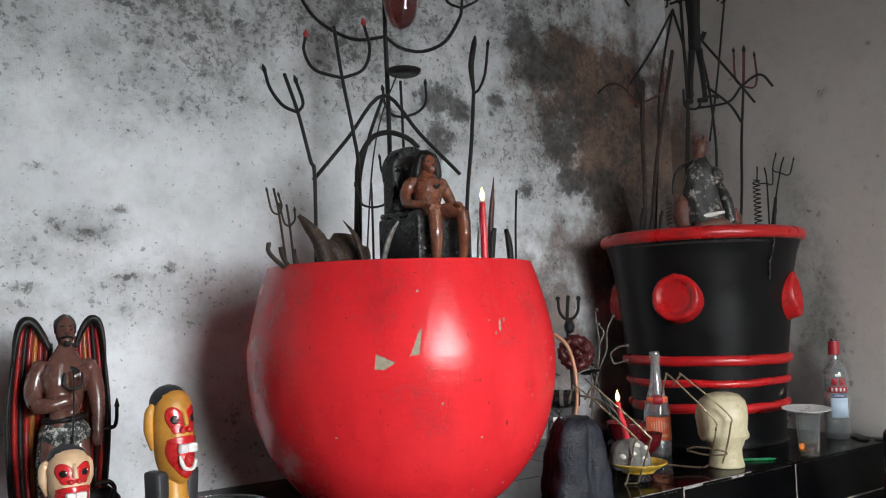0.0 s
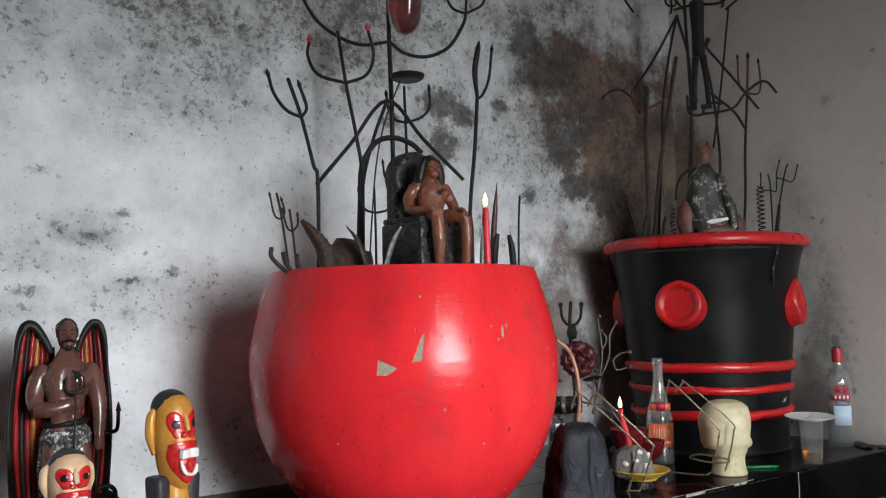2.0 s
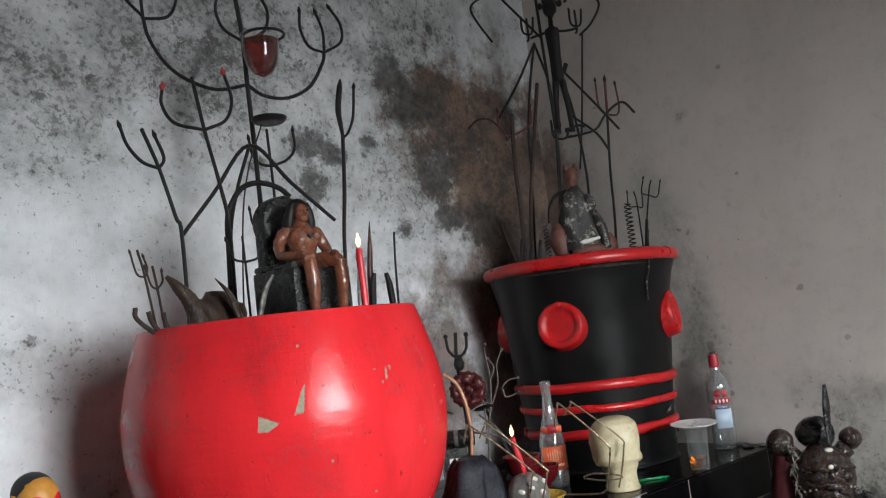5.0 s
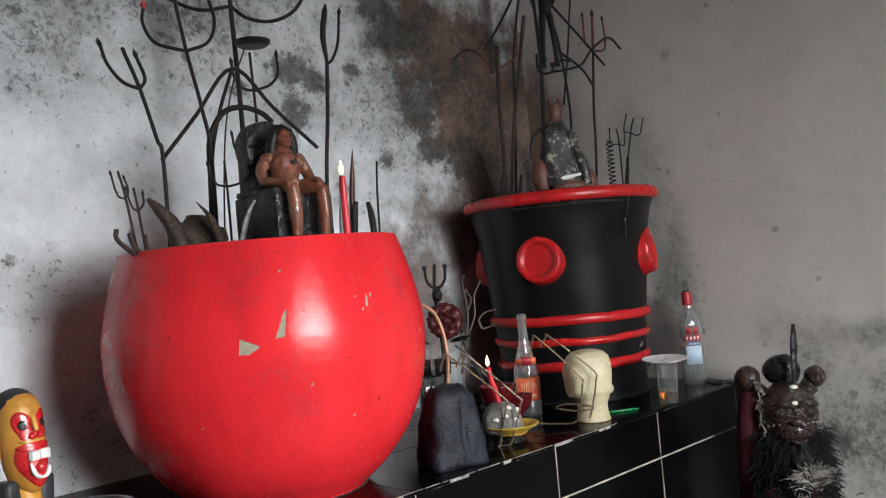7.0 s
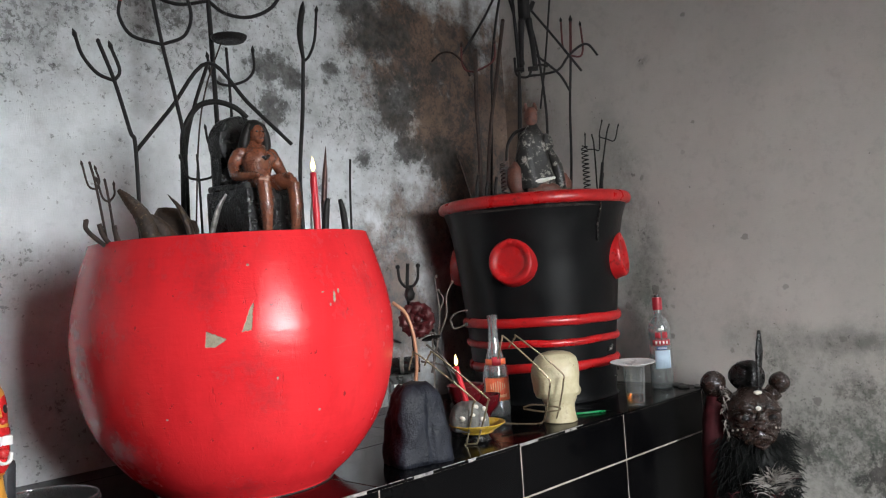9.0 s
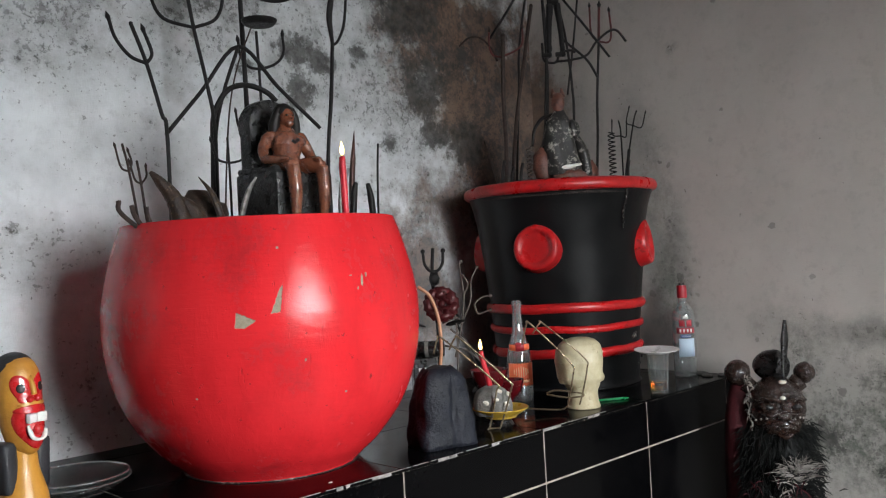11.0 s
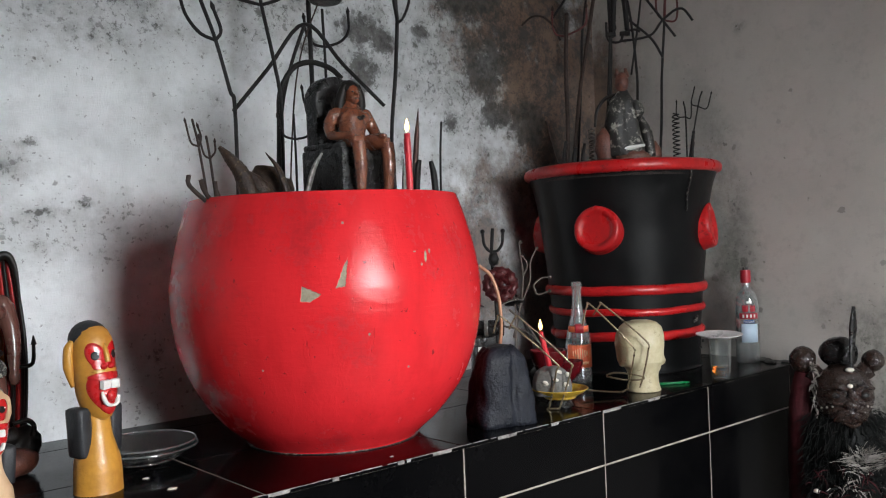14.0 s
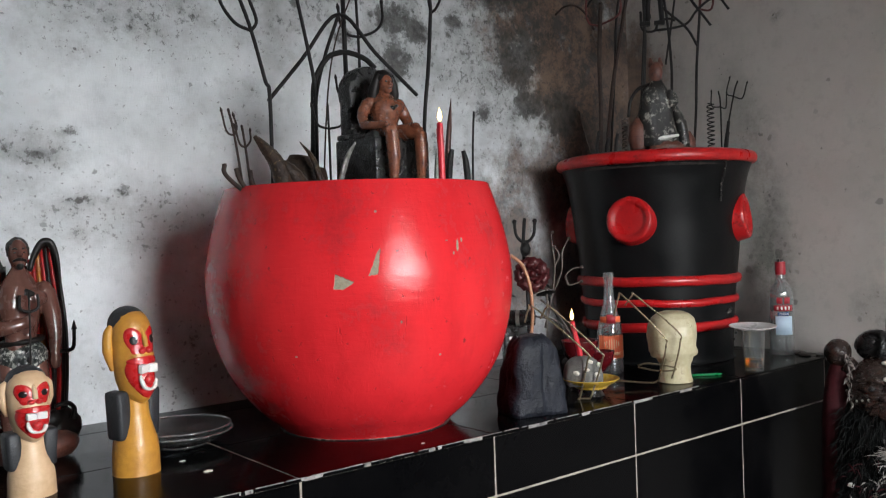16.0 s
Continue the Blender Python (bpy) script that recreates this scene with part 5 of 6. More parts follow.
def winged_figure():
    s = Shape()
    for x in (-1, 1):
        s.tube([(x * 0.024, 0, 0.205), (x * 0.031, -0.010, 0.140), (x * 0.030, -0.002, 0.095), (x * 0.031, 0.004, 0.045)], [0.026, 0.021, 0.018, 0.012], 16)
        s.ball((x * 0.033, -0.012, 0.045), (0.013, 0.026, 0.010), segs=12)
        s.ball((x * 0.049, 0, 0.328), (0.020, 0.021, 0.021), segs=16)
        s.ball((x * 0.024, -0.022, 0.316), (0.027, 0.016, 0.018), segs=16)
    s.tube([(0, 0, 0.195), (0, -0.001, 0.245), (0, -0.003, 0.300), (0, 0, 0.340), (0, 0, 0.378)], [0.040, 0.039, 0.055, 0.048, 0.016], 24, 6, 0.66)
    for i in range(3):
        for x in (-1, 1):
            s.ball((x * 0.011, -0.024, 0.245 + 0.016 * i), (0.010, 0.006, 0.008), segs=10)
    s.tube([(-0.052, 0, 0.328), (-0.064, -0.006, 0.292), (-0.060, -0.022, 0.264)], [0.020, 0.0195, 0.016], 16)
    s.tube([(-0.060, -0.022, 0.264), (-0.036, -0.042, 0.264), (0.004, -0.048, 0.272)], [0.0165, 0.0145, 0.010], 16)
    s.ball((0.008, -0.050, 0.274), (0.013, 0.011, 0.013), segs=12)
    s.tube([(0.052, 0, 0.328), (0.063, 0, 0.285), (0.066, -0.008, 0.240), (0.063, -0.016, 0.200)], [0.020, 0.0185, 0.0145, 0.010], 16)
    s.ball((0.063, -0.018, 0.192), (0.012, 0.012, 0.017), segs=12)
    s.ball((0, -0.004, 0.402), (0.0205, 0.0235, 0.030), segs=20)
    s.ball((0, -0.020, 0.384), (0.012, 0.010, 0.010), segs=14)
    s.tube([(0, -0.025, 0.410), (0, -0.030, 0.398)], [0.003, 0.0055], 10)
    s.melt(0.0021, 3)
    s.use(1).ball((0.012, 0.0, 0.028), (0.096, 0.062, 0.036), segs=28, rough=0.009, freq=30)
    s.use(2)
    s.ball((0, 0.005, 0.413), (0.0225, 0.0235, 0.0225), segs=20, rough=0.002, freq=150)
    s.tube([(-0.013, -0.021, 0.389), (0, -0.0285, 0.3925), (0.013, -0.021, 0.389)], [0.0025, 0.0032, 0.0025], 8)
    s.ball((0, -0.026, 0.379), (0.008, 0.006, 0.007), segs=12)
    for x in (-1, 1):
        s.tube([(x * 0.014, -0.018, 0.411), (x * 0.008, -0.0235, 0.413), (x * 0.003, -0.0245, 0.410)], [0.001, 0.002, 0.001], 8)
        s.ball((x * 0.0085, -0.0238, 0.405), (0.004, 0.0025, 0.0018), segs=8)
        s.tube([(x * 0.020, -0.004, 0.415), (x * 0.0205, -0.006, 0.398)], [0.003, 0.002], 8)
    s.ball((0.002, -0.034, 0.325), (0.022, 0.006, 0.010), segs=14, rough=0.004, freq=160)
    s.tube([(0.042 * math.cos(a), 0.033 * math.sin(a), 0.234 + 0.004 * math.cos(a)) for a in (2 * math.pi * i / 20 for i in range(21))], 0.0055, 8, 2)
    s.use(3)
    s.ball((0, 0, 0.205), (0.053, 0.041, 0.034), segs=24, rough=0.002, freq=120)
    s.ball((0, -0.006, 0.188), (0.028, 0.034, 0.026), segs=18)
    s.tube([(0.004, -0.034, 0.205), (0.006, -0.038, 0.175), (0.006, -0.036, 0.150)], [0.020, 0.018, 0.012], 10, 4, 0.5)
    s.tube([(-0.046, -0.004, 0.20), (-0.050, 0.0, 0.15), (-0.045, 0.006, 0.07)], [0.006, 0.008, 0.005], 8)
    # fork held before the chest
    s.use(2).tube([(0.008, -0.060, 0.330), (0.008, -0.060, 0.25), (0.004, -0.058, 0.15)], 0.0022, 8)
    for x in (-0.009, 0.025):
        s.tube([(x, -0.058, 0.325), (x, -0.060, 0.300), (0.008, -0.060, 0.292)], 0.003, 8)
    # tail hooks
    s.tube([(0.060, 0.01, 0.205), (0.085, 0.01, 0.207), (0.105, 0.005, 0.212), (0.108, 0.003, 0.252)], [0.004, 0.0042, 0.0042, 0.0038], 8)
    s.tube([(0.108, 0.003, 0.248), (0.108, 0.003, 0.266)], [0.0065, 0.001], 8)
    s.tube([(0.062, 0.01, 0.098), (0.088, 0.008, 0.102), (0.102, 0.006, 0.090), (0.098, 0.004, 0.070)], [0.004, 0.005, 0.005, 0.006], 8)
    # folded wings: a hollow fan of painted ribs under a thick black arch
    paints = (2, 4, 4, 5, 4, 2, 4, 2)
    for x, k in ((-1, 0.94), (1, 0.82)):
        for i, m in enumerate(paints):
            u0, u1 = i / len(paints), (i + 1) / len(paints)
            rings = []
            for j in range(15):
                v = j / 14
                inner, outer = 0.018, (0.088 + 0.030 * math.sin(math.pi * min(1, 0.10 + v * 0.80))) * k
                mid = (u0 + u1) / 2
                top = 0.372 + 0.050 * math.sin(math.pi * 0.66 * mid) - 0.02 * mid ** 6
                ring = []
                for q, back in ((0, 0), (0.25, 0), (0.5, 0), (0.75, 0), (1, 0), (1, 1), (0, 1)):
                    u = u0 + (u1 - u0) * q
                    y = 0.046 - 0.030 * abs(u - 0.35) ** 1.6 - 0.0045 * math.sin(math.pi * q)
                    ring.append((x * (inner + (outer - inner) * u), y + 0.006 * back, 0.022 + v * (top - 0.022)))
                rings.append(ring)
            s.use(m).skin(rings)
        s.use(2).tube([(x * 0.026, 0.024, 0.368), (x * 0.046 * k, 0.026, 0.400), (x * 0.066 * k, 0.026, 0.422), (x * 0.086 * k, 0.024, 0.420), (x * 0.099 * k, 0.022, 0.392), (x * 0.106 * k, 0.022, 0.34)], [0.006, 0.008, 0.010, 0.010, 0.007, 0.004], 12, 6, 0.8)
        s.tube([(x * 0.104 * k, 0.026, 0.36), (x * 0.117 * k, 0.026, 0.24), (x * 0.112 * k, 0.028, 0.12), (x * 0.098 * k, 0.03, 0.022)], 0.0042, 8)
    # charred crust on the clay base
    s.use(2).ball((0.070, 0.030, 0.048), (0.052, 0.036, 0.040), segs=26, rough=0.020, freq=48)
    return s


M_GOLD = paint("gold_orange_wing_streak", (0.50, 0.20, 0.04), (0.20, 0.05, 0.02), 0.25, 0, 20, 140, 0.9, 0.2, 0.3)
solid("winged_figurine", winged_figure(), [M_BROWN, M_RUSTCLAY, M_HAIR, M_SPECKLE, M_WINGRED, M_GOLD], "brown lacquered winged figurine in silvery loincloth", "figurine", (-0.319, 0.50, 0.9), -4).scale = (0.90, 0.95, 1.0)


# ---- feathered statue on the floor beside the ledge ----
def feathered_statue():
    rnd = random.Random(5)
    s = Shape()
    s.use(5).lathe([(0.003, 0.0), (0.115, 0.0), (0.118, 0.02), (0.105, 0.3), (0.098, 0.6), (0.105, 0.72), (0.085, 0.80), (0.05, 0.83), (0.003, 0.84)], segs=36, wob=0.08)
    s.use(1).tube([(-0.105, 0.02, 0.0), (-0.105, 0.02, 0.45), (-0.098, 0.01, 0.80), (-0.080, 0.01, 0.93)], [0.03, 0.032, 0.034, 0.026], 14)
    s.use(0).ball((0, -0.035, 0.858), (0.079, 0.076, 0.084), segs=32, rough=0.004, freq=40)
    s.ball((0, -0.082, 0.818), (0.052, 0.034, 0.036), segs=20, rough=0.003, freq=60)
    s.ball((0, -0.114, 0.845), (0.020, 0.012, 0.012), segs=16)
    s.tube([(0, -0.108, 0.885), (0, -0.114, 0.862)], [0.006, 0.010], 12)
    for x in (-1, 1):
        s.ball((x * 0.036, -0.098, 0.868), (0.023, 0.012, 0.014), segs=16)
        s.use(2).ball((x * 0.036, -0.107, 0.868), (0.012, 0.006, 0.008), segs=12)
        s.use(4)
        for q in range(3):
            s.ball((x * (0.044 + 0.012 * q), -0.100 + 0.009 * q, 0.838 - 0.003 * q), 0.0032, segs=8)
        s.use(0).tube([(x * 0.008, -0.112, 0.884), (x * 0.036, -0.109, 0.893), (x * 0.066, -0.080, 0.882)], [0.005, 0.008, 0.005], 8)
        s.tube([(x * 0.013, -0.113, 0.852), (x * 0.038, -0.106, 0.847), (x * 0.064, -0.080, 0.860)], [0.004, 0.006, 0.004], 8)
        s.tube([(x * 0.008, -0.120, 0.832), (x * 0.030, -0.108, 0.822), (x * 0.040, -0.095, 0.798)], [0.004, 0.006, 0.004], 8)
        s.ball((x * 0.092, 0.0, 0.950 if x < 0 else 0.944), (0.036, 0.036, 0.037) if x < 0 else (0.029, 0.030, 0.030), segs=22, rough=0.003, freq=50)
        s.tube([(x * 0.05, -0.01, 0.90), (x * 0.075, -0.005, 0.922)], [0.022, 0.026], 12)
    s.tube([(-0.020, -0.118, 0.812), (0, -0.124, 0.818), (0.020, -0.118, 0.812)], [0.003, 0.006, 0.003], 8)
    s.tube([(-0.020, -0.114, 0.796), (0, -0.122, 0.790), (0.020, -0.114, 0.796)], [0.003, 0.006, 0.003], 8)
    s.use(2).ball((0.006, 0.010, 0.966), (0.050, 0.045, 0.046), segs=24, rough=0.005, freq=35)
    s.use(3).ball((0, -0.105, 0.893), (0.008, 0.006, 0.006), segs=10)
    s.ball((0.008, -0.080, 0.932), (0.012, 0.010, 0.006), segs=12)
    s.use(2).tube([(0.014, -0.075, 0.930), (0.018, -0.070, 0.985), (0.024, -0.066, 1.045), (0.028, -0.064, 1.100)], [0.006, 0.012, 0.016, 0.007], 12, 5, 0.5)
    def blade(q, d, n, w, slot):
        s.use(slot).tube([q, q + d * n * 0.55, q + d * n - Vector((0, 0, n * 0.25))], [w * 0.5, w, w * 0.12], 5, 3, 0.28)

    for k in range(2200):
        a, z = rnd.uniform(-2.85, 0.6), rnd.uniform(0.38, 0.81)
        r = 0.109 if z < 0.73 else 0.100
        b = Vector((r * math.cos(a), r * math.sin(a), z))
        d = Vector((math.cos(a) * 0.6 + rnd.uniform(-0.5, 0.5), math.sin(a) * 0.6 + rnd.uniform(-0.4, 0.4), rnd.uniform(-1.2, 0.1))).normalized()
        blade(b - d * 0.004, d, rnd.uniform(0.020, 0.045), rnd.uniform(0.0010, 0.0022), 5)
    for k in range(340):
        t = rnd.uniform(-1.2, 1.2)
        q = Vector((0.018 + rnd.gauss(0, 0.012), -0.130 + rnd.uniform(-0.008, 0.004), 0.690 + rnd.gauss(0, 0.01)))
        d = Vector((math.sin(t), rnd.uniform(-0.5, 0.0), math.cos(t))).normalized()
        blade(q, d, rnd.uniform(0.03, 0.075), rnd.uniform(0.0010, 0.0020), 4 if rnd.random() < 0.8 else 5)
    for k in range(420):
        q = Vector((rnd.gauss(0.0, 0.05), 0, rnd.uniform(0.46, 0.70)))
        q.y = -0.128 + abs(q.x) * 0.45 + rnd.uniform(-0.014, 0.008)
        d = Vector((rnd.uniform(-1, 1), rnd.uniform(-0.8, -0.1), rnd.uniform(-0.9, 0.7))).normalized()
        blade(q, d, rnd.uniform(0.015, 0.040), rnd.uniform(0.0014, 0.003), rnd.choice((4, 5, 5, 5, 1)))
    for k in range(9):
        s.use(3).ball((rnd.uniform(-0.10, 0.06), -0.112 + rnd.uniform(0, 0.02), rnd.uniform(0.52, 0.66)), (0.009, 0.006, 0.006), segs=8, rough=0.003, freq=200)
    for k in range(70):
        q = Vector((-0.070 - 0.012 * rnd.random(), -0.062 + 0.03 * rnd.random(), rnd.uniform(0.80, 0.955)))
        blade(q, Vector((rnd.uniform(-0.6, 0.6), -0.5, rnd.uniform(-1, 0.3))).normalized(), rnd.uniform(0.008, 0.022), rnd.uniform(0.0015, 0.004), 4)
    return s


solid("statue", feathered_statue(), [M_CLAYFACE, M_ROBE, M_BLACK, M_SHELL, M_FEATHER, M_FEATHERDARK], "dark clay statue with round horns, red cloth and feathers", "statue", (1.655, -0.215, 0.0), -50)


# ---- bottles and glass ----
def patch(r, z0, z1, a0, a1, n=12, thick=0.0007, edge=0.0):
    """A curved label standing just off a bottle."""
    s = Shape()
    rings = []
    for i in range(n + 1):
        a = radians(a0 + (a1 - a0) * i / n)
        w = edge * math.sin(i * 2.6)
        rings.append([(rr * math.cos(a), rr * math.sin(a), z) for rr, z in ((r, z0 - w), (r + thick, z0 - w), (r + thick, z1 + w), (r, z1 + w))])
    return s.skin(rings)


vodka = thing("bottle", "clear glass spirit bottle with red cap and blue label", "bottle", (1.795, 0.132, 0.9))
part("glass_body", Shape().lathe([(0.003, 0.002), (0.033, 0.0), (0.037, 0.004), (0.0375, 0.10), (0.0370, 0.185), (0.033, 0.208), (0.022, 0.226), (0.0145, 0.236), (0.0135, 0.285), (0.012, 0.288), (0.011, 0.283), (0.0125, 0.236), (0.020, 0.223), (0.031, 0.206), (0.0345, 0.185), (0.035, 0.012), (0.003, 0.008)], segs=36, n=3), M_BOTTLE, vodka)
part("cap", Shape().lathe([(0.003, 0.290), (0.0145, 0.290), (0.0155, 0.286), (0.0158, 0.262), (0.0155, 0.251), (0.0140, 0.250)], segs=28), M_LABELRED, vodka, "red wrapped cap")
part("stopper", Shape().lathe([(0.003, 0.299), (0.008, 0.299), (0.009, 0.297), (0.009, 0.288)], segs=20), M_GREYMIX, vodka)
A = -140
band = part("label", patch(0.0378, 0.138, 0.156, A - 45, A + 45), M_LABELRED, vodka, "red band across the label")
for k in range(4):
    a = A - 30 + k * 17
    part("mark", patch(0.0386, 0.142, 0.152, a, a + 8, 3), M_WHITE, band, "white letter-sized bar")
part("emblem", patch(0.0378, 0.160, 0.180, A - 30, A - 4, 8, edge=0.004), M_LABELRED, vodka, "red winged emblem")
part("emblem", patch(0.0378, 0.160, 0.180, A + 4, A + 30, 8, edge=0.004), M_LABELRED, vodka, "red winged emblem")
part("neck_seal", patch(0.0372, 0.186, 0.193, A - 12, A + 14, 6), M_WHITE, vodka)
navy = part("name_label", patch(0.0378, 0.124, 0.134, A - 26, A + 24), M_LABELBLUE, vodka, "navy strip reading VODKA")
part("paper_label", patch(0.0377, 0.064, 0.122, A - 38, A + 42), M_LABELPALE, vodka, "pale blue paper label")
txt = bpy.data.curves.new("word", "FONT")
txt.body, txt.size, txt.align_x, txt.extrude = "VODKA", 0.0085, "CENTER", 0.0002
tmp = new("word_curve", txt)
word_mesh = bpy.data.meshes.new_from_object(tmp)
bpy.data.objects.remove(tmp)
word_mesh.materials.append(M_WHITE)
for v in word_mesh.vertices:
    a = radians(A) + v.co.x / 0.039
    v.co = ((0.0388 + v.co.z) * math.cos(a), (0.0388 + v.co.z) * math.sin(a), 0.1262 + v.co.y)
word = new("word", word_mesh)
word.parent = navy

soda = thing("bottle", "clear long-necked soft drink bottle with orange label", "bottle", (1.188, 0.313, 0.9))
part("glass_body", Shape().lathe([(0.003, 0.003), (0.030, 0.0), (0.035, 0.005), (0.037, 0.05), (0.037, 0.10), (0.034, 0.13), (0.026, 0.165), (0.017, 0.20), (0.0135, 0.24), (0.0135, 0.268), (0.0150, 0.270), (0.0150, 0.283), (0.013, 0.286), (0.0105, 0.283), (0.0115, 0.24), (0.0150, 0.20), (0.024, 0.163), (0.032, 0.128), (0.0345, 0.10), (0.0345, 0.012), (0.003, 0.010)], segs=36, n=3), M_BOTTLE, soda)
part("drink", Shape().lathe([(0.003, 0.0105), (0.0342, 0.0125), (0.0342, 0.052), (0.003, 0.0522)], segs=32, smooth=False), M_WINE, soda, "dark red leftover drink")
A = -132
lab = part("label", patch(0.0377, 0.046, 0.110, A - 62, A + 62, 24, edge=0.003), M_LABELORANGE, soda, "orange sunburst label")
for k in range(7):
    a = A - 34 + k * 10
    part("ray", patch(0.0386, 0.068 + 0.004 * abs(k - 3), 0.102 - 0.003 * abs(k - 3), a, a + 4.5, 2), M_LABELPEACH, lab)
part("script", patch(0.0386, 0.055, 0.063, A - 40, A + 36, 10, edge=0.0015), M_LABELPEACH, lab, "pale script bar")
neck = part("neck_label", patch(0.0300, 0.146, 0.163, A - 70, A + 70, 16), M_LABELORANGE, soda, "orange neck label")
part("badge", patch(0.0312, 0.144, 0.169, A - 24, A + 24, 8), M_LABELRED, neck, "red crest badge")

tumbler = thing("tumbler", "glass tumbler with a little amber drink", "glass", (1.466, 0.030, 0.9))
part("glass_body", Shape().lathe([(0.003, 0.002), (0.022, 0.0), (0.025, 0.004), (0.029, 0.06), (0.0315, 0.112), (0.0325, 0.115), (0.0305, 0.1155), (0.0275, 0.06), (0.0232, 0.010), (0.003, 0.009)], segs=32), M_GLASS, tumbler)
part("drink", Shape().lathe([(0.003, 0.0095), (0.0230, 0.0105), (0.0252, 0.034), (0.003, 0.0342)], segs=28, smooth=False), M_LIQUOR, tumbler, "amber drink")
saucer = solid("saucer", Shape().lathe([(0.003, 0.0), (0.030, 0.0), (0.040, 0.004), (0.052, 0.008), (0.0535, 0.010), (0.051, 0.0105), (0.038, 0.007), (0.003, 0.004)], segs=36, wob=0.01), M_PLASTIC, "white plastic saucer laid over the tumbler", "saucer", (1.466, 0.032, 1.0157))
saucer.rotation_euler = (radians(2), radians(-2), 0)
saucer.scale = (1.2, 1.2, 1.0)


def glass_dish(z, r, at):
    s = Shape().lathe([(0.003, 0.002), (r * 0.55, 0.0), (r * 0.66, 0.004), (r * 0.86, 0.016), (r, 0.0250), (r * 1.0, 0.0275), (r * 0.97, 0.0272), (r * 0.83, 0.019), (r * 0.64, 0.008), (0.003, 0.006)], segs=48)
    s.use(1).lathe([(r * 0.985, 0.0265), (r * 1.003, 0.0255), (r * 1.012, 0.0275), (r * 1.0, 0.0292), (r * 0.985, 0.0285), (r * 0.985, 0.0265)], segs=64, n=2)
    s.lathe([(r * 0.54, -0.0002), (r * 0.56, -0.0002), (r * 0.565, 0.002), (r * 0.54, 0.002), (r * 0.54, -0.0002)], segs=48, n=2)
    return solid("glass_dish", s, [M_DISHGLASS, M_RIMGLASS], "clear pressed glass dish on the black tiles", "dish", (*at, z), group="stacked glass dishes")


glass_dish(0.9, 0.108, (-0.044, 0.424))
glass_dish(0.9085, 0.104, (-0.042, 0.426))


# ---- wax head, stones, plate and bowls ----
def wax_head():
    s = Shape()
    s.lathe([(0.003, 0.0), (0.043, 0.0), (0.045, 0.004), (0.041, 0.02), (0.040, 0.045), (0.046, 0.068), (0.003, 0.09)], c=(0.006, 0, 0), segs=30, wob=0.05)
    rings = []
    for z, rx, ry, x in ((0.062, 0.030, 0.030, 0.002), (0.066, 0.050, 0.047, 0.001), (0.080, 0.061, 0.055, 0.0), (0.100, 0.061, 0.057, -0.001), (0.125, 0.064, 0.060, -0.002), (0.150, 0.063, 0.059, -0.001), (0.170, 0.055, 0.052, 0.001), (0.182, 0.041, 0.039, 0.002), (0.188, 0.022, 0.021, 0.003)):
        ring = []
        for j in range(48):
            a = 2 * math.pi * j / 48
            k = 1 / (abs(math.cos(a)) ** 2.5 + abs(math.sin(a)) ** 2.5) ** 0.4
            k *= 1 + 0.05 * noise.noise((math.cos(a) * 1.7, math.sin(a) * 1.7, z * 22))
            ring.append((x + rx * k * math.cos(a), ry * k * math.sin(a), z))
        rings.append(ring)
    s.skin(rings)
    s.ball((0.056, 0.002, 0.080), (0.010, 0.020, 0.014), segs=14)
    s.ball((-0.052, -0.010, 0.078), (0.009, 0.020, 0.012), segs=14)
    return s.melt(0.0025, 5)


solid("candle", wax_head(), M_WAX, "ivory wax head candle on a short neck", "candle", (1.178, 0.092, 0.9), -42)


def standing_stone():
    """A blocky upright stone with a broad flat front and a crease down it."""
    rings = []
    for i in range(25):
        v = i / 24
        w = 0.079 * (1 - 0.10 * v) * (1 - max(0, v - 0.80) ** 2 * 9.0)
        ring = []
        for j in range(72):
            a = 2 * math.pi * j / 72
            c, q = math.cos(a), math.sin(a)
            sq = 1 / (abs(c) ** 5 + abs(q) ** 5) ** 0.2
            lean = 1 - (0.26 if c > 0 else 0.24) * v * abs(c)
            crease = 0.15 * math.exp(-((a - radians(278)) / 0.10) ** 2) * min(1, 1.4 - v)
            flats = 0.20 * (round(3 * noise.noise((c * 1.1 + 3, q * 1.1, v * 1.5))) / 3)
            lumps = 0.10 * noise.noise((c * 2.2 + 1, q * 2.2, v * 4)) + 0.035 * noise.noise((c * 8, q * 8, v * 15)) + flats * 0.25
            r = max(w * sq * (0.94 + lumps - crease) * lean, 0.004)
            ring.append((r * c, r * q * 0.82, 0.176 * v ** 0.92 + 0.012 * noise.noise((c * 2, q * 2, v * 3)) * v))
        rings.append(ring)
    s = Shape().skin(rings)
    for f in s.bm.faces:
        f.smooth = True
    return s


solid("stone", standing_stone(), M_STONE, "rough blue-black painted stone with a crease", "stone", (0.660, 0.100, 0.9), -18).scale = (0.95, 0.92, 0.98)
part_plate = thing("plate", "mustard yellow plate under a rock", "plate", (0.895, 0.130, 0.9))
part("dish", Shape().lathe([(0.003, 0.004), (0.035, 0.0), (0.042, 0.006), (0.056, 0.014), (0.068, 0.022), (0.070, 0.0245), (0.066, 0.0248), (0.052, 0.018), (0.038, 0.010), (0.003, 0.009)], segs=40), M_PLATE, part_plate).location = (0, 0, 0.018)
part("foot", Shape().lathe([(0.003, 0.0), (0.030, 0.0), (0.031, 0.003), (0.026, 0.012), (0.030, 0.021), (0.003, 0.022)], segs=32), M_BLACK, part_plate, "dark turned foot")
rock = thing("rock", "grey rock studded with white cowrie shells", "rock", (0.880, 0.140, 0.927))
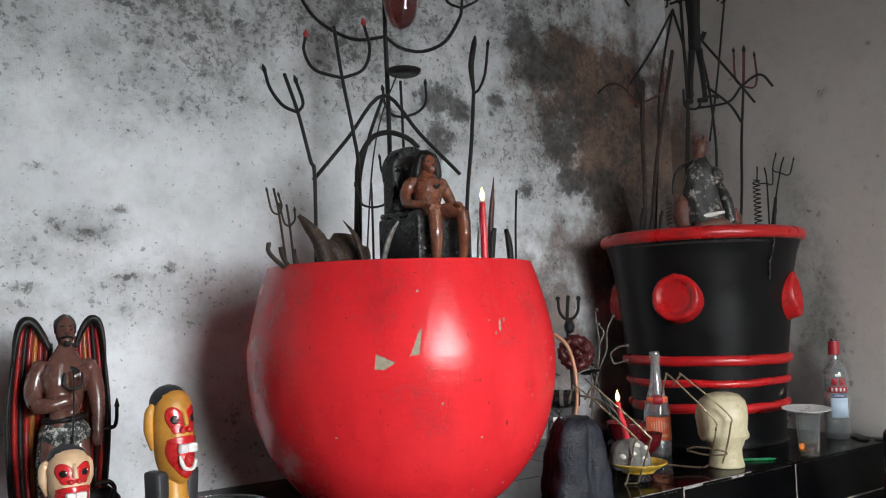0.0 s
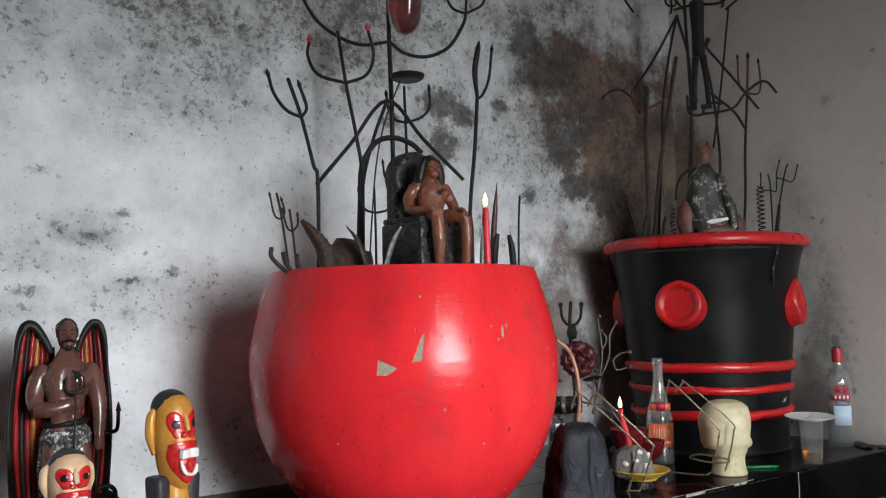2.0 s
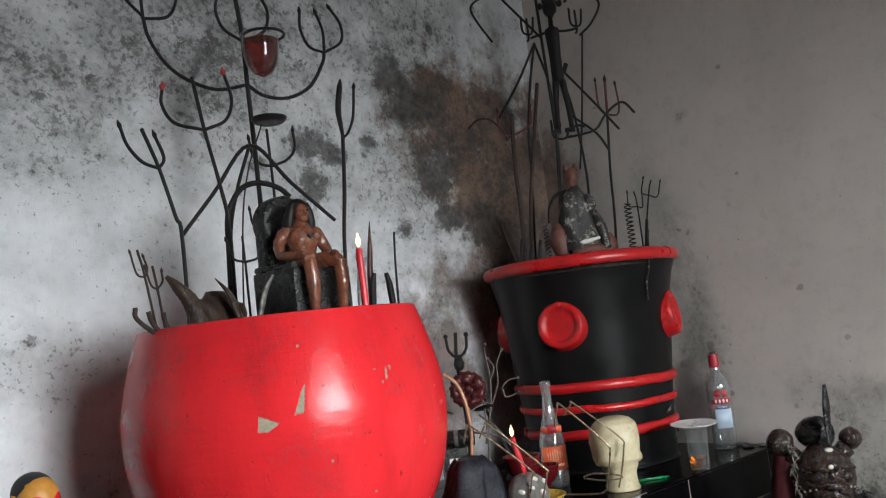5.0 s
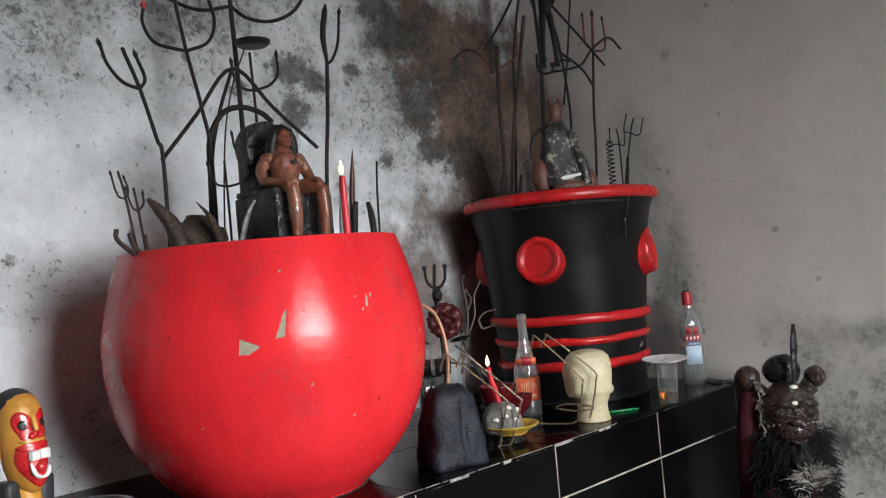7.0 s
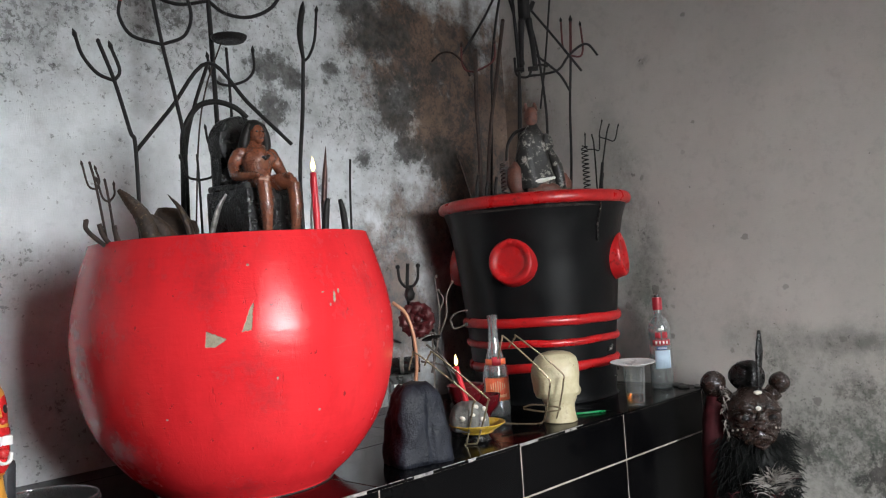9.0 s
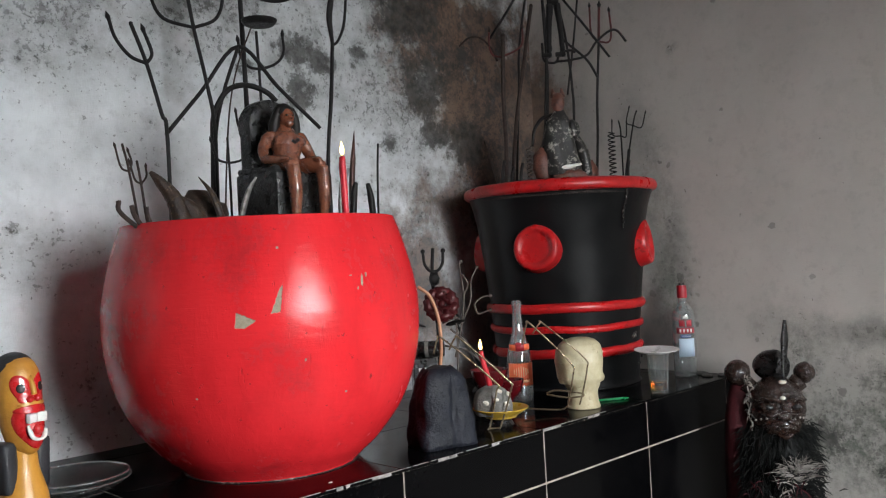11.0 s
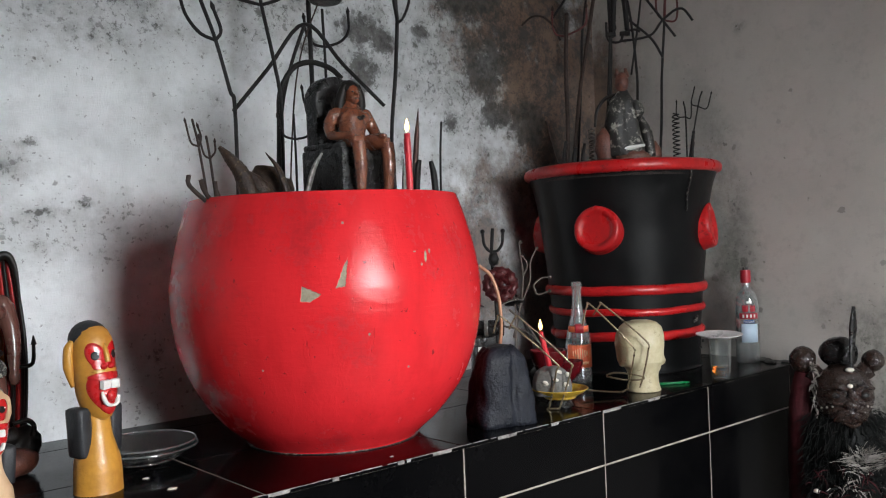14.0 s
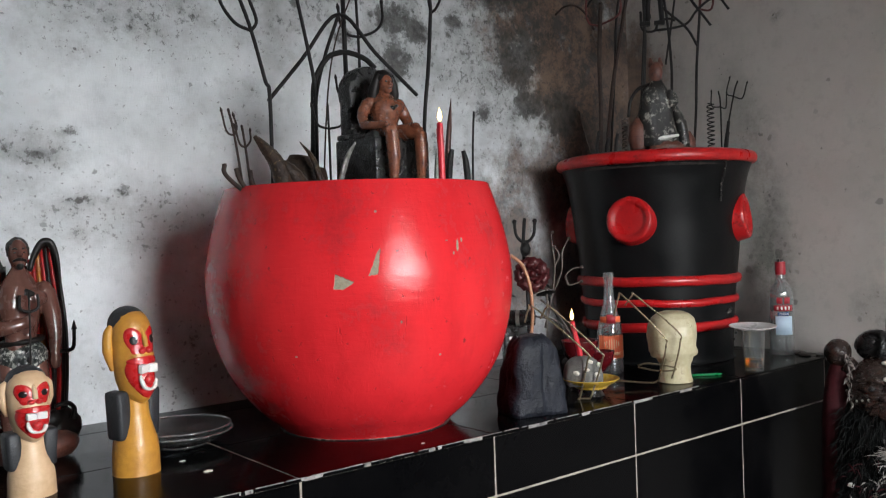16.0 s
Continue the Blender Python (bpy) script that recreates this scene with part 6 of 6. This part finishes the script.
part("stone_body", Shape().lathe([(0.003, 0.0), (0.040, 0.0), (0.047, 0.015), (0.046, 0.035), (0.036, 0.058), (0.018, 0.070), (0.003, 0.072)], segs=30, wob=0.28), M_ROCK, rock)
for a, z, r in ((-128, 0.042, 0.044), (-95, 0.03, 0.047), (-160, 0.035, 0.046), (-70, 0.052, 0.040), (-110, 0.060, 0.034)):
    sh = Shape().ball((0, 0, 0), (0.009, 0.0045, 0.006), segs=12)
    sh.box((0, -0.0042, 0), (0.012, 0.0015, 0.0012))
    part("shell", sh, M_SHELL, rock, "white cowrie shell").matrix_basis = pose(r * math.cos(radians(a)), r * math.sin(radians(a)), z, 0, 15, a + 90)
candle((0.878, 0.145, 0.988), 0.097, 0.0068, (-0.018, 0.010), "burning red candle leaning on a grey rock")
for at, sc, lab in (((0.985, 0.245, 0.9), 0.92, "dark red glass goblet behind a candle"), ((1.045, 0.225, 0.9), 0.66, "small dark red glass bowl")):
    g = solid("red_goblet", Shape().lathe([(0.003, 0.002), (0.032, 0.0), (0.033, 0.003), (0.010, 0.012), (0.008, 0.045), (0.025, 0.062), (0.043, 0.085), (0.054, 0.125), (0.052, 0.125), (0.040, 0.088), (0.022, 0.066), (0.003, 0.060)], segs=32), M_BOWLRED, lab, "goblet", at)
    g.scale = (sc, sc, sc)

# ---- wire easels, cane, pen and boxes ----
E1 = thing("wire_easel", "bent brass wire plate easel", "easel", (0.86, 0.15, 0.9), group="wire easels")
for pts in ([(0.744, 0.204, 1.088), (0.752, 0.196, 1.123), (0.762, 0.185, 1.125), (0.843, 0.097, 1.016), (0.845, 0.095, 0.993), (0.831, 0.110, 0.906), (0.827, 0.114, 0.903)], [(0.771, 0.176, 1.098), (0.781, 0.164, 1.125), (0.791, 0.153, 1.122), (0.864, 0.074, 1.019), (0.869, 0.069, 0.996), (0.850, 0.090, 0.911), (0.845, 0.095, 0.903)]):
    part("wire", Shape().tube([Vector(p) - Vector((0.86, 0.15, 0.9)) for p in pts], 0.0022, 8, 6), M_BRASS, E1)
part("crossbar", Shape().tube([Vector(p) - Vector((0.86, 0.15, 0.9)) for p in [(0.827, 0.114, 0.903), (0.834, 0.107, 0.903), (0.845, 0.095, 0.903)]], 0.0022, 8, 6), M_BRASS, E1)
E2 = thing("wire_easel", "bent brass wire easel around the wax head", "easel", (1.10, 0.13, 0.9), group="wire easels")
for pts in ([(1.021, 0.157, 1.084), (1.030, 0.146, 1.134), (1.037, 0.137, 1.136), (1.095, 0.061, 1.035), (1.100, 0.055, 1.004), (1.090, 0.068, 0.933), (1.086, 0.074, 0.916), (1.071, 0.092, 0.911), (1.019, 0.161, 0.917)], [(1.039, 0.134, 1.111), (1.051, 0.119, 1.137), (1.056, 0.112, 1.137), (1.118, 0.032, 1.045), (1.122, 0.027, 1.014), (1.113, 0.038, 0.953), (1.107, 0.046, 0.922)], [(1.056, 0.112, 0.955), (1.073, 0.090, 0.961), (1.109, 0.044, 0.952), (1.113, 0.039, 0.944), (1.086, 0.073, 0.942), (1.056, 0.112, 0.952)]):
    part("wire", Shape().tube([Vector(p) - Vector((1.10, 0.13, 0.9)) for p in pts], 0.0022, 8, 6), M_BRASS, E2)
solid("cane", Shape().tube([(0.734, 0.235, 1.255), (0.755, 0.216, 1.229), (0.767, 0.204, 1.177), (0.770, 0.201, 1.108), (0.765, 0.206, 1.040), (0.758, 0.213, 0.945)], 0.0045, 10, 6), M_COPPER, "thin copper-coloured bent cane behind a stone", "cane")
pen = solid("pen", Shape().tube([(0, 0, 0), (0.085, 0, 0)], [0.0032, 0.0032], 10).tube([(0.085, 0, 0), (0.094, 0, 0)], [0.003, 0.0008], 10), M_GREEN, "green plastic pen lying on the tiles", "pen", (1.265, 0.105, 0.9035), -34)
box_a = thing("box", "small black box with a white label", "box", (0.800, 0.300, 0.9), -35)
part("carton", Shape().box((0, 0, 0.085), (0.060, 0.050, 0.170), bevel=0.003), M_BLACK, box_a)
lab = part("label", Shape().box((0, -0.0258, 0.140), (0.034, 0.001, 0.014)), M_WHITE, box_a, "white printed label")
for k in range(5):
    part("print_bar", Shape().box((-0.013 + 0.0065 * k, -0.0266, 0.137), (0.004, 0.0008, 0.004)), M_HAIR, lab)
tin = thing("tin", "small black and silver tin lying on a box", "tin", (0.815, 0.290, 1.091), -50)
part("can", Shape().lathe([(0.003, -0.035), (0.019, -0.035), (0.0205, -0.032), (0.0205, 0.03), (0.019, 0.034), (0.003, 0.034)], segs=24), M_BLACK, tin).matrix_basis = pose(0, 0, 0, 0, 90, 0)
part("ring", Shape().lathe([(0.0207, -0.012), (0.0212, -0.010), (0.0212, -0.004), (0.0207, -0.002)], segs=24), M_SILVER, tin, "silver stripe").matrix_basis = pose(0, 0, 0, 0, 90, 0)

# ---- metal rose with trident and twisted wire ----
rose = thing("metal_rose", "dark red metal rose on an iron trident stem", "rose", (1.100, 0.556, 0.9))
part("stem", Shape().tube([(0, 0, 0), (0.004, 0, 0.2), (-0.004, 0.004, 0.36), (0.0, 0.0, 0.452)], 0.0055, 8), M_IRON, rose)
for u in (-1, 1):
    part("prong", Shape().tube([(u * 0.023, -u * 0.020, 0.44), (u * 0.020, -u * 0.018, 0.405), (u * 0.010, -u * 0.009, 0.385), (0, 0, 0.382)], 0.0045, 8).ball((u * 0.023, -u * 0.020, 0.443), 0.0075, segs=10), M_IRON, rose)
part("knot", Shape().ball((0, 0, 0.36), (0.016, 0.016, 0.022), segs=14, rough=0.006, freq=120), M_IRON, rose)
bloom = part("bloom", Shape().ball((0, 0, 0), 0.012, segs=12), M_ROSE, rose, "dark red layered bloom")
bloom.location = (-0.010, -0.035, 0.285)
axis_turn = Vector((-0.62, -0.76, 0.18)).to_track_quat("Z", "Y").to_matrix().to_4x4()
for polar, n, size, out in ((18, 3, 0.013, 0.014), (42, 5, 0.016, 0.022), (68, 7, 0.020, 0.030), (92, 8, 0.021, 0.036)):
    for k in range(n):
        pt = Shape()
        rings = []
        for i in range(6):
            v = i / 5
            w = size * math.sin(math.pi * (0.18 + 0.62 * v)) * 1.05
            curl = 0.45 * size * v ** 3
            rings.append([(w * u, -0.30 * size * u * u - curl, size * 1.5 * v) for u in (-1, -0.5, 0, 0.5, 1)] + [(w * u, -0.30 * size * u * u - curl + 0.0015, size * 1.5 * v) for u in (1, 0.5, 0, -0.5, -1)])
        pt.skin(rings)
        pl = part("petal", pt, M_ROSE, bloom)
        pl.matrix_basis = axis_turn @ pose(0, 0, 0, 0, 0, 360 * k / n + polar) @ pose(0, -out * 0.55, -size * 0.35, polar * 0.75, 0, 0)
for u, v, z, turn in ((-0.045, 0.03, 0.225, 20), (0.035, -0.045, 0.225, 100), (0.05, -0.02, 0.245, 60)):
    part("leaf", Shape().ball((u, v, z), (0.036, 0.018, 0.004), (18, 14, turn), 14), M_IRON, rose, "black iron leaf")
TW = thing("wire_twigs", "spray of frosted twisted wire twigs", "wire twigs", (1.160, 0.480, 0.9))
for pts in ([(1.129, 0.512, 1.022), (1.146, 0.495, 1.122), (1.153, 0.487, 1.206), (1.148, 0.493, 1.291), (1.151, 0.489, 1.307)], [(1.146, 0.495, 1.122), (1.166, 0.473, 1.187), (1.169, 0.470, 1.246), (1.183, 0.456, 1.287)], [(1.153, 0.487, 1.206), (1.163, 0.477, 1.238), (1.154, 0.487, 1.265)], [(1.177, 0.462, 1.161), (1.175, 0.464, 1.178), (1.191, 0.449, 1.197), (1.208, 0.430, 1.200)], [(1.175, 0.465, 1.170), (1.182, 0.457, 1.149), (1.206, 0.432, 1.158)], [(1.105, 0.537, 1.126), (1.135, 0.506, 1.140), (1.146, 0.495, 1.122)], [(1.107, 0.534, 1.058), (1.159, 0.481, 1.036), (1.214, 0.425, 0.947)], [(1.121, 0.520, 1.107), (1.160, 0.480, 1.053), (1.197, 0.442, 0.965)], [(1.132, 0.509, 0.955), (1.134, 0.506, 1.056), (1.134, 0.507, 1.123), (1.129, 0.512, 1.191)]):
    part("twig", Shape().tube([Vector(p) - Vector((1.160, 0.480, 0.9)) for p in pts], [0.0035, 0.0028, 0.002], 7, 6).ball(Vector(pts[-1]) - Vector((1.160, 0.480, 0.9)), 0.0055, segs=8), M_WIREGREY, TW)
part("foot", Shape().ball((0.02, -0.02, 0.015), (0.03, 0.03, 0.018), segs=14, rough=0.005, freq=60).tube([(0.02, -0.02, 0.02), (0.01, -0.01, 0.1), (-0.02, 0.03, 0.22)], [0.007, 0.005, 0.004], 8), M_IRON, TW)

# ---- scraps on the ledge ----
for at, r in (((-0.095, 0.165, 0.9), 0.006), ((0.30, 0.045, 0.9), 0.003), ((1.53, 0.07, 0.9), 0.006), ((-0.10, 0.27, 0.9), 0.004)):
    solid("wax_drop", Shape().ball((0, 0, r * 0.15), (r * 1.6, r, r * 0.35), segs=12, rough=r * 0.3, freq=200), M_SHELL, "spilled white wax drop on the tiles", "wax drop", at, group="wax drops on the ledge")
for x, y, r in ((1.80, 0.06, 0.012), (1.835, 0.10, 0.014), (1.83, 0.16, 0.010), (1.84, 0.03, 0.01)):
    solid("plaster_crumb", Shape().ball((0, 0, r * 0.3), (r * 1.3, r * 1.5, r * 0.5), segs=12, rough=r * 0.4, freq=90), M_ROCK, "crumbled plaster at the foot of the wall", "crumb", (x, y, 0.9), group="plaster crumbs")


# ---- tiles of the ledge ----
k0 = int(math.floor(LEFT / TILE_W))
for k in range(k0, 5):
    x0, x1 = max(LEFT, k * TILE_W), min(END, (k + 1) * TILE_W)
    if x1 - x0 < 0.02:
        continue
    for z0, z1 in ((0.771, TOP - 0.004), (0.441, 0.771), (0.111, 0.441), (0.0, 0.111)):
        tile(x0, x1, z0, z1, True)
    for y0, y1 in ((0.006, 0.33), (0.33, 0.66), (0.66, BACK - 0.002)):
        tile(x0, x1, y0, y1, False)
